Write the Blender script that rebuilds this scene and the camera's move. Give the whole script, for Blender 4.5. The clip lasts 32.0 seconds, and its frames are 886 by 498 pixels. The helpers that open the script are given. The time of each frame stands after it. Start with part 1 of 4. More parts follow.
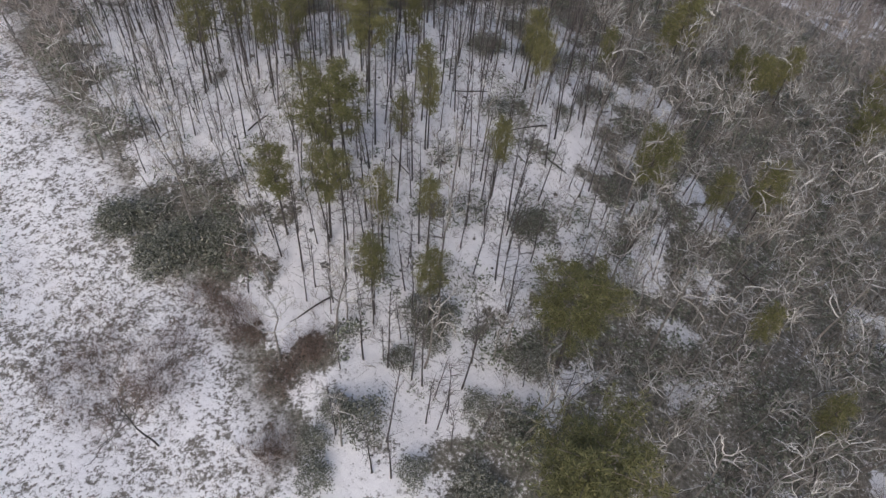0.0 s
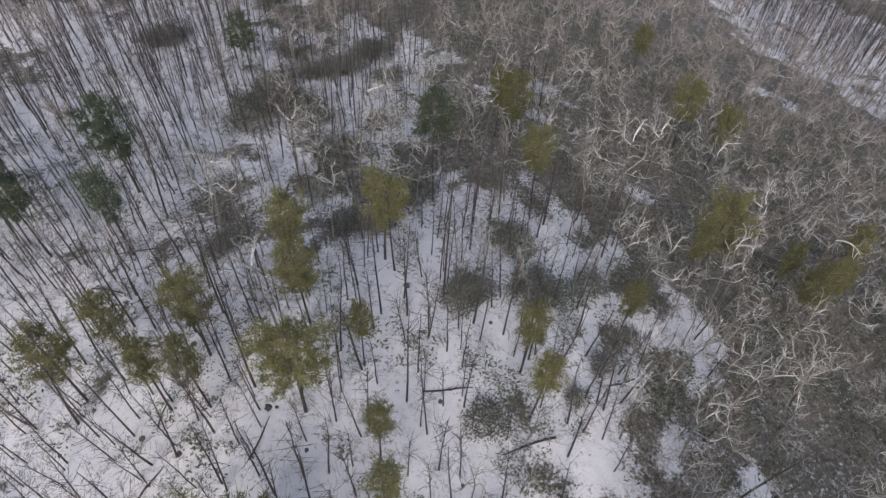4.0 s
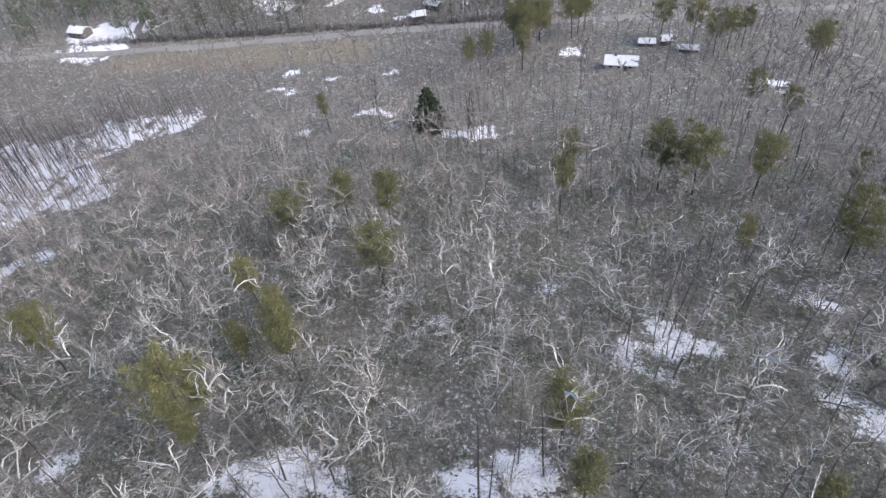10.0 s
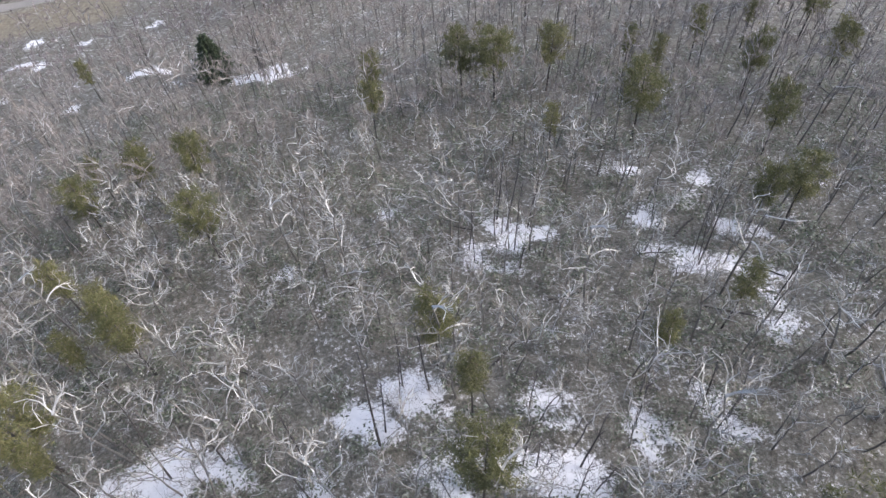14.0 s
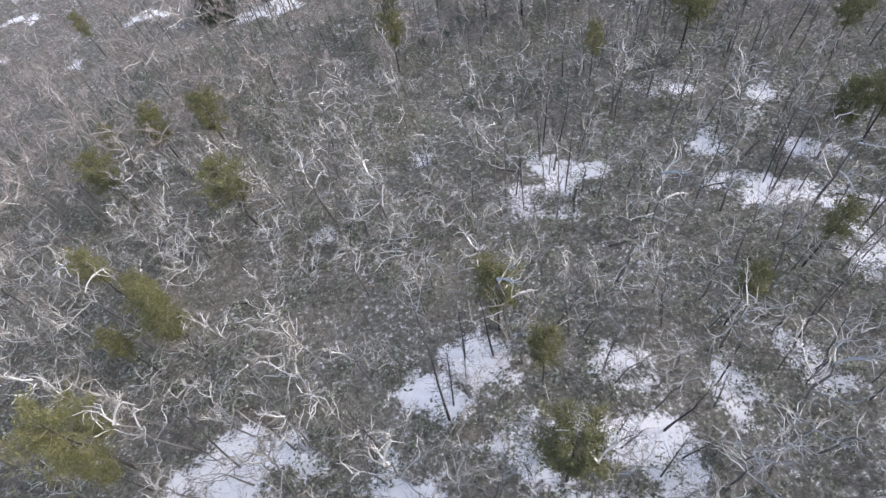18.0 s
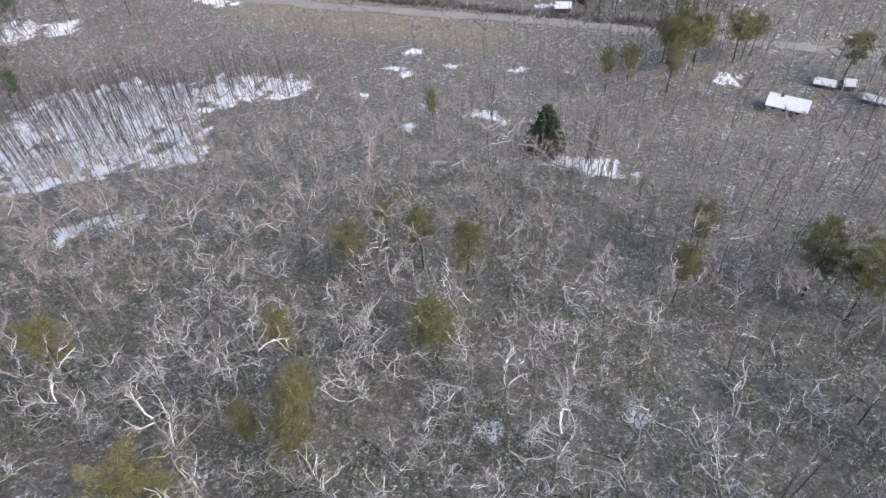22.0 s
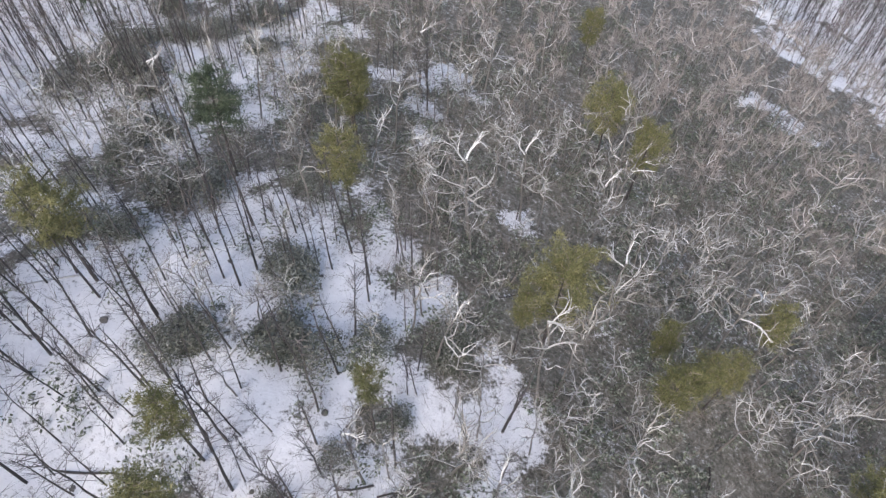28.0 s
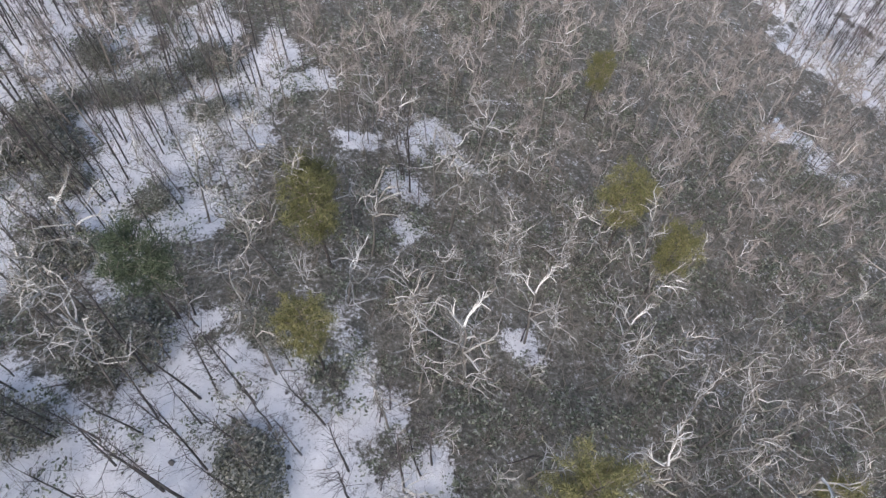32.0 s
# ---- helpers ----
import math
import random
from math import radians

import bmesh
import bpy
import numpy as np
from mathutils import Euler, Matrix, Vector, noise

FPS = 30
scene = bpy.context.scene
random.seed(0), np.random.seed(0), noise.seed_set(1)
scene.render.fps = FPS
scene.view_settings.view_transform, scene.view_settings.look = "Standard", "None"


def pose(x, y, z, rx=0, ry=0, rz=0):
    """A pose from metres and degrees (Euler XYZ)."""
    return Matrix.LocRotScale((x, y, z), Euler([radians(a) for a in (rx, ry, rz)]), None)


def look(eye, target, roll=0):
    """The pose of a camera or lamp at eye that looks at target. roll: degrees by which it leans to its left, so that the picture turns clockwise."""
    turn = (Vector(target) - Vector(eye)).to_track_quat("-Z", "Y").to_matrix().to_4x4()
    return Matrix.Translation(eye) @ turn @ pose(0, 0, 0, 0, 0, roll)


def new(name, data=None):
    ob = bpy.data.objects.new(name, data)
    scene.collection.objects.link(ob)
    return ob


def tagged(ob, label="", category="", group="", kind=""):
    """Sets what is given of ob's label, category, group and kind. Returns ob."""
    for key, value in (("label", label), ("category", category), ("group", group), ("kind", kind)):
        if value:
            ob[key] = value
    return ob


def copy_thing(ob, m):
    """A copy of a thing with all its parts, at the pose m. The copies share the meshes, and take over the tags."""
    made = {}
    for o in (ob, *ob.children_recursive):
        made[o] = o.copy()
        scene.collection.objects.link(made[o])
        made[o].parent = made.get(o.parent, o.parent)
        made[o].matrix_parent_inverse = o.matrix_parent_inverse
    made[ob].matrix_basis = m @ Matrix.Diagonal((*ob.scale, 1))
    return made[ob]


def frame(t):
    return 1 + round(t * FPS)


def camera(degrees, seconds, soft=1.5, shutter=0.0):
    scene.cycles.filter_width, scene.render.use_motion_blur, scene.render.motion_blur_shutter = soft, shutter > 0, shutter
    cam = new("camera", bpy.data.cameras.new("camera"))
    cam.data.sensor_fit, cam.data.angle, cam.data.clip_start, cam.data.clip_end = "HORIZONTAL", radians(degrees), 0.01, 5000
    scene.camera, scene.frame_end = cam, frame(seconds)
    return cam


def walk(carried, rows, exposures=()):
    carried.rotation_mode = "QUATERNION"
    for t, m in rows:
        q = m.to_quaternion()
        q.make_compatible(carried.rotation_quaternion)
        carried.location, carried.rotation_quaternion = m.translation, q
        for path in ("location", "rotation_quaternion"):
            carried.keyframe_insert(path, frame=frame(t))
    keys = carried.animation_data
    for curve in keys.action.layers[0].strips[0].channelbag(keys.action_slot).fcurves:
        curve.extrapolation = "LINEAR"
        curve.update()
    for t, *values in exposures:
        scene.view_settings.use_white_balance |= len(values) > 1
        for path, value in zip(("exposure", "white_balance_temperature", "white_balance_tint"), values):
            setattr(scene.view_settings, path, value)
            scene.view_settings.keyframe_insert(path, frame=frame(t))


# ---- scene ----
cam = camera(70.0, 32.0, soft=1.4)
PATH = [
    (0, (-0.31, -1.01, 54.71), (3.06, 25.17, 24.65), 5.46),
    (0.5, (0.62, 3.77, 56.12), (3.03, 29.76, 25.81), 1.15),
    (1, (1.64, 8.88, 57.49), (3.54, 34.83, 27.11), 1.13),
    (1.5, (2.33, 15.05, 59.82), (4.45, 39.64, 28.34), 1.48),
    (2, (3.10, 20.52, 61.21), (5.40, 44.18, 29.05), 1.84),
    (2.5, (4.13, 26.33, 62.23), (6.39, 49.49, 29.70), 0.88),
    (3, (4.84, 33.62, 63.26), (6.97, 54.82, 29.40), 0.28),
    (3.5, (6.22, 39.71, 63.40), (7.99, 59.54, 28.70), -0.98),
    (4, (5.24, 41.24, 60.91), (8.89, 66.51, 30.12), 2.69),
    (4.5, (4.20, 43.10, 58.61), (8.69, 73.47, 32.98), 1.82),
    (6.5, (6.92, 53.65, 54.44), (18.94, 82.59, 29.59), -2.44),
    (7, (9.20, 54.14, 54.73), (25.63, 80.26, 29.28), -5.56),
    (7.5, (10.27, 54.11, 55.13), (31.16, 75.54, 28.59), -6.63),
    (8, (10.87, 52.72, 57.52), (34.28, 71.07, 30.78), -6.20),
    (8.5, (11.65, 53.95, 55.89), (36.98, 70.00, 29.42), -4.36),
    (9, (12.06, 55.05, 55.29), (38.53, 69.22, 28.86), -2.78),
    (9.5, (12.93, 55.70, 54.15), (41.22, 65.75, 27.72), -4.16),
    (10, (12.90, 55.00, 54.24), (41.79, 59.15, 26.89), -6.78),
    (10.5, (13.38, 55.72, 53.89), (41.71, 53.50, 25.75), -6.75),
    (11, (13.49, 55.80, 53.74), (41.01, 50.32, 25.24), -8.40),
    (11.5, (13.45, 55.81, 53.73), (40.66, 49.18, 25.17), -8.65),
    (12, (13.42, 55.99, 53.65), (40.98, 49.85, 25.31), -8.10),
    (12.5, (13.42, 56.12, 53.60), (40.80, 50.44, 25.01), -8.47),
    (13, (13.37, 56.23, 53.65), (40.55, 50.86, 24.81), -9.09),
    (13.5, (13.30, 56.47, 53.70), (40.32, 50.98, 24.72), -8.56),
    (14, (13.27, 56.56, 53.74), (37.91, 50.57, 22.81), -4.73),
    (14.5, (13.29, 56.65, 53.56), (38.04, 51.07, 22.64), -6.49),
    (15, (13.49, 56.75, 53.61), (38.16, 51.84, 22.51), -6.97),
    (15.5, (13.77, 56.82, 53.59), (37.96, 52.11, 22.08), -7.59),
    (17.5, (18.58, 57.87, 53.27), (39.75, 54.40, 19.50), -11.65),
    (18, (20.42, 57.59, 53.01), (41.25, 54.48, 19.00), -13.68),
    (18.5, (22.51, 56.93, 52.85), (42.60, 54.62, 18.34), -15.52),
    (19, (25.32, 56.13, 53.34), (48.54, 52.12, 21.01), -12.63),
    (19.5, (27.30, 55.63, 53.21), (54.41, 49.74, 24.40), -11.71),
    (20, (29.26, 55.08, 53.20), (56.34, 49.12, 24.37), -11.25),
    (20.5, (30.55, 54.65, 52.85), (57.68, 49.71, 23.88), -11.85),
    (21, (31.83, 54.79, 53.02), (59.95, 53.60, 24.60), -8.64),
    (21.5, (33.01, 54.29, 53.00), (60.28, 59.29, 24.15), -7.14),
    (22, (33.45, 55.65, 52.95), (59.74, 65.79, 24.55), -4.10),
    (22.5, (34.45, 55.19, 52.33), (57.72, 71.41, 24.12), -4.50),
    (23, (34.48, 55.54, 51.80), (55.47, 75.91, 24.53), -2.41),
    (23.5, (34.97, 54.90, 52.67), (52.63, 79.61, 26.64), -1.80),
    (24, (35.03, 55.22, 52.88), (48.54, 82.85, 27.31), -0.29),
    (24.5, (35.06, 55.28, 53.12), (44.86, 84.37, 27.47), 0.77),
    (25, (34.31, 55.56, 53.77), (40.70, 84.95, 27.39), 3.09),
    (25.5, (33.28, 55.53, 53.55), (36.65, 85.57, 27.35), 4.50),
    (26, (33.00, 54.46, 52.94), (33.91, 82.71, 24.64), 4.84),
    (26.5, (33.90, 53.61, 52.29), (34.11, 80.35, 22.54), 4.83),
    (28.5, (35.50, 57.35, 51.88), (34.68, 80.69, 19.42), 0.87),
    (29, (35.37, 59.51, 51.94), (34.51, 81.81, 18.75), 0.84),
    (29.5, (35.36, 62.07, 52.40), (34.75, 83.06, 18.36), 1.51),
    (30, (35.30, 64.91, 52.70), (34.78, 84.95, 18.09), -0.03),
    (30.5, (35.21, 67.53, 52.80), (34.30, 87.25, 18.01), -1.11),
    (31, (35.03, 71.13, 53.12), (34.45, 91.29, 18.57), -0.64),
    (31.5, (34.23, 75.16, 52.93), (34.05, 95.70, 18.61), 0.46),
    (32, (33.89, 77.89, 52.58), (34.49, 99.16, 18.72), 2.56),
]
EXPOSURES = [(t, e, k, 12) for t, e, k in ((0.0, 0.17, 6460), (1.5, 0.31, 6460), (3.0, 0.43, 6460), (4.5, 0.47, 6490), (6.5, 0.92, 6170), (9.0, 1.08, 6040),
                                           (11.0, 1.28, 6180), (15.5, 1.31, 6230), (20.0, 1.31, 6180), (22.0, 1.20, 6200), (24.0, 1.10, 6150),
                                           (26.0, 1.20, 6200), (28.5, 1.14, 6340), (32.0, 1.08, 6440))]
walk(cam, [(t, look(eye, target, roll)) for t, eye, target, roll in PATH], EXPOSURES)

# ---- light: an overcast winter sky with a faint, wide sun ----
world = bpy.data.worlds.new("winter_sky")
scene.world = world
world.use_nodes = True
wn, wl = world.node_tree.nodes, world.node_tree.links
sky = wn.new("ShaderNodeTexSky")
sky.sky_type = "NISHITA"
sky.sun_disc = False
sky.sun_elevation, sky.sun_rotation = radians(38), radians(200)
sky.dust_density, sky.air_density = 3.0, 1.0
wl.new(sky.outputs[0], wn["Background"].inputs[0])
wn["Background"].inputs[1].default_value = 0.11
sun = new("sun", bpy.data.lights.new("sun", "SUN"))
sun.data.energy, sun.data.angle, sun.data.color = 1.1, radians(40), (1.0, 0.96, 0.91)
sun.matrix_world = pose(0, 0, 200, 52, 0, -20)

# ---- materials ----
def shade(name, rough=0.85, metallic=0.0):
    m = bpy.data.materials.new(name)
    m.use_nodes = True
    n, l = m.node_tree.nodes, m.node_tree.links
    b = n["Principled BSDF"]
    b.inputs["Roughness"].default_value, b.inputs["Metallic"].default_value = rough, metallic
    return m, n, l, b


def tex_noise(n, l, scale, detail=4.0, rough=0.6, coord=None):
    t = n.new("ShaderNodeTexNoise")
    t.inputs["Scale"].default_value, t.inputs["Detail"].default_value, t.inputs["Roughness"].default_value = scale, detail, rough
    if coord is not None:
        l.new(coord, t.inputs["Vector"])
    return t.outputs["Fac"]


def ramp(n, l, fac, stops):
    r = n.new("ShaderNodeValToRGB")
    while len(r.color_ramp.elements) < len(stops):
        r.color_ramp.elements.new(0.5)
    for e, (p, c) in zip(r.color_ramp.elements, stops):
        e.position, e.color = p, (*c, 1)
    l.new(fac, r.inputs[0])
    return r.outputs[0]


def mixc(n, l, fac, a, b, mode="MIX"):
    x = n.new("ShaderNodeMix")
    x.data_type, x.blend_type = "RGBA", mode
    for sock, v in ((x.inputs[0], fac), (x.inputs[6], a), (x.inputs[7], b)):
        if isinstance(v, (int, float)):
            sock.default_value = v
        elif isinstance(v, tuple):
            sock.default_value = (*v, 1)
        else:
            l.new(v, sock)
    return x.outputs[2]


def bump(n, l, b, height, strength, dist):
    k = n.new("ShaderNodeBump")
    k.inputs["Strength"].default_value, k.inputs["Distance"].default_value = strength, dist
    l.new(height, k.inputs["Height"])
    l.new(k.outputs[0], b.inputs["Normal"])


def varied(name, stops, scale=1.5, rough=0.85, fine=14.0, islands=0.6):
    """A surface whose tone differs from piece to piece, with coarse stains and a fine grain."""
    m, n, l, b = shade(name, rough)
    co = n.new("ShaderNodeTexCoord").outputs["Object"]
    isl = n.new("ShaderNodeNewGeometry").outputs["Random Per Island"]
    per = n.new("ShaderNodeObjectInfo").outputs["Random"]
    big, small = tex_noise(n, l, scale, 3, 0.6, co), tex_noise(n, l, fine, 2, 0.6, co)
    f1 = n.new("ShaderNodeMath")
    f1.operation = "MULTIPLY_ADD"
    l.new(isl, f1.inputs[0])
    f1.inputs[1].default_value = islands
    l.new(big, f1.inputs[2])
    f2 = n.new("ShaderNodeMath")
    f2.operation = "MULTIPLY_ADD"
    l.new(per, f2.inputs[0])
    f2.inputs[1].default_value = 0.35
    l.new(f1.outputs[0], f2.inputs[2])
    f3 = n.new("ShaderNodeMath")
    f3.operation = "MULTIPLY_ADD"
    l.new(f2.outputs[0], f3.inputs[0])
    f3.inputs[1].default_value = 1.0 / (1.35 + islands)
    f3.inputs[2].default_value = 0.0
    col = ramp(n, l, f3.outputs[0], stops)
    grain = ramp(n, l, small, [(0.3, (0.7, 0.7, 0.7)), (0.7, (1.15, 1.15, 1.15))])
    l.new(mixc(n, l, 1.0, col, grain, "MULTIPLY"), b.inputs["Base Color"])
    return m


BARK = varied("dark_bark", [(0.2, (0.035, 0.031, 0.03)), (0.8, (0.085, 0.075, 0.07))], 2.0)
HARDWOOD = varied("grey_bark", [(0.2, (0.10, 0.092, 0.083)), (0.8, (0.245, 0.228, 0.208))], 2.0)
LIMB = varied("grey_limb", [(0.25, (0.115, 0.106, 0.09)), (0.43, (0.225, 0.212, 0.188)), (0.53, (0.45, 0.44, 0.415)), (0.66, (0.74, 0.735, 0.715))], 0.35, islands=0.7)
LIMB_FAR = varied("brown_limb", [(0.25, (0.125, 0.108, 0.097)), (0.47, (0.225, 0.20, 0.184)), (0.58, (0.42, 0.395, 0.375)), (0.70, (0.70, 0.688, 0.675))], 0.35, islands=0.7)
BLEACHED = varied("bleached_limb", [(0.25, (0.30, 0.285, 0.26)), (0.5, (0.48, 0.47, 0.45)), (0.8, (0.70, 0.695, 0.685))], 0.5, islands=0.7)
TWIG = varied("grey_brown_twig", [(0.15, (0.13, 0.108, 0.088)), (0.5, (0.262, 0.226, 0.19)), (0.85, (0.44, 0.396, 0.345))], 0.4)
# mid-slope twigs: warmer twig tones, lightened to brighten the wood at that distance
PALE_TWIG = varied("pale_brown_twig", [(0.15, (0.168, 0.143, 0.125)), (0.5, (0.322, 0.282, 0.254)), (0.85, (0.49, 0.444, 0.412))], 0.4)
# far twigs: twig tones darkened and purpled to dim the distant wood
DIMMED_FAR_TWIG = varied("dimmed_far_twig", [(0.15, (0.11, 0.09, 0.088)), (0.5, (0.215, 0.178, 0.175)), (0.85, (0.35, 0.31, 0.305))], 0.4)
STEM_TWIG = varied("dark_twig", [(0.15, (0.06, 0.052, 0.05)), (0.85, (0.16, 0.14, 0.135))], 0.4)
NEEDLE = varied("pine_needle", [(0.15, (0.058, 0.062, 0.022)), (0.5, (0.15, 0.147, 0.055)), (0.85, (0.30, 0.28, 0.125))], 0.5, 0.7, islands=0.8)
NEEDLE_DARK = varied("dark_needle", [(0.15, (0.032, 0.05, 0.027)), (0.5, (0.075, 0.099, 0.052)), (0.85, (0.15, 0.172, 0.10))], 0.5, 0.7, islands=0.8)
LAUREL = varied("laurel_leaf", [(0.18, (0.05, 0.06, 0.034)), (0.46, (0.155, 0.174, 0.112)), (0.58, (0.275, 0.295, 0.22)), (0.70, (0.45, 0.46, 0.395)), (0.88, (0.70, 0.705, 0.66))], 0.5, 0.5, islands=1.2)
LAUREL_DARK = varied("dark_laurel_leaf", [(0.18, (0.07, 0.073, 0.052)), (0.48, (0.145, 0.15, 0.112)), (0.62, (0.26, 0.262, 0.215)), (0.84, (0.52, 0.52, 0.485))], 0.5, 0.5, islands=1.0)
BRUSH = varied("dry_brush", [(0.15, (0.11, 0.085, 0.07)), (0.5, (0.24, 0.20, 0.17)), (0.85, (0.42, 0.37, 0.33))], 0.4)
RUSSET = varied("russet_brush", [(0.15, (0.12, 0.085, 0.07)), (0.5, (0.24, 0.175, 0.145)), (0.85, (0.40, 0.32, 0.27))], 0.4)
STRAW = varied("dry_grass", [(0.15, (0.17, 0.14, 0.11)), (0.5, (0.32, 0.28, 0.22)), (0.85, (0.52, 0.47, 0.40))], 0.2)


def ground_material():
    m, n, l, b = shade("snowy_forest_floor", 0.8)
    co = n.new("ShaderNodeTexCoord").outputs["Object"]

    def read(name):
        a = n.new("ShaderNodeAttribute")
        a.attribute_name = name
        return a.outputs["Fac"]

    def add(a, k, c):
        x = n.new("ShaderNodeMath")
        x.operation = "MULTIPLY_ADD"
        l.new(a, x.inputs[0])
        x.inputs[1].default_value = k
        if isinstance(c, (int, float)):
            x.inputs[2].default_value = c
        else:
            l.new(c, x.inputs[2])
        return x.outputs[0]

    coarse, mid, fine = tex_noise(n, l, 0.16, 5, 0.65, co), tex_noise(n, l, 0.9, 5, 0.7, co), tex_noise(n, l, 2.6, 6, 0.8, co)
    litter = ramp(n, l, add(mid, 0.5, add(fine, 0.9, -0.2)), [(0.36, (0.068, 0.062, 0.047)), (0.5, (0.175, 0.162, 0.132)), (0.64, (0.33, 0.312, 0.27))])
    clean = ramp(n, l, mid, [(0.25, (0.80, 0.788, 0.80)), (0.55, (0.905, 0.892, 0.90)), (0.8, (0.95, 0.94, 0.945))])
    fleck = ramp(n, l, add(fine, 0.45, add(tex_noise(n, l, 1.3, 4, 0.75, co), 0.7, add(coarse, 0.4, -0.28))), [(0.31, (1, 1, 1)), (0.42, (0, 0, 0))])
    snow = mixc(n, l, fleck, clean, (0.36, 0.345, 0.335))
    amount = add(read("openness"), 0.92, add(coarse, 0.7, add(mid, 0.85, add(fine, 1.75, -1.56))))
    cover = ramp(n, l, amount, [(0.24, (0, 0, 0)), (0.46, (1, 1, 1))])
    wood = mixc(n, l, cover, litter, snow)
    grass = ramp(n, l, fine, [(0.3, (0.12, 0.105, 0.09)), (0.55, (0.23, 0.21, 0.185)), (0.75, (0.38, 0.36, 0.33))])
    patch = ramp(n, l, add(coarse, 0.6, add(mid, 1.0, add(fine, 1.7, -1.12))), [(0.42, (0, 0, 0)), (0.55, (1, 1, 1))])
    field = mixc(n, l, patch, grass, snow)
    meadow_tone = ramp(n, l, mid, [(0.3, (0.14, 0.119, 0.088)), (0.55, (0.24, 0.21, 0.152)), (0.75, (0.35, 0.312, 0.238))])
    col = mixc(n, l, read("field"), wood, field)
    col = mixc(n, l, read("meadow"), col, meadow_tone)
    l.new(col, b.inputs["Base Color"])
    bump(n, l, b, fine, 0.5, 0.25)
    return m


# ---- the plan ----
def soft(v, w):
    return w * np.log1p(np.exp(np.clip(v / w, -40, 40)))


def height(x, y):
    """The hill: a low dome at the top, falling east to the valley road and gently north."""
    x, y = np.asarray(x, float), np.asarray(y, float)
    z = 2.4 - 0.27 * soft(x - 24, 12.0) - 0.12 * soft(y - 96, 12.0) + 5.5 * np.exp(-((x - 2) / 30) ** 2 - ((y - 78) / 28) ** 2)
    return -42 + soft(z + 42, 6.0) + 0.25 * np.sin(x / 5.3 + 1.0) * np.sin(y / 6.1) + 0.12 * np.sin(x / 2.1 + y / 2.7)


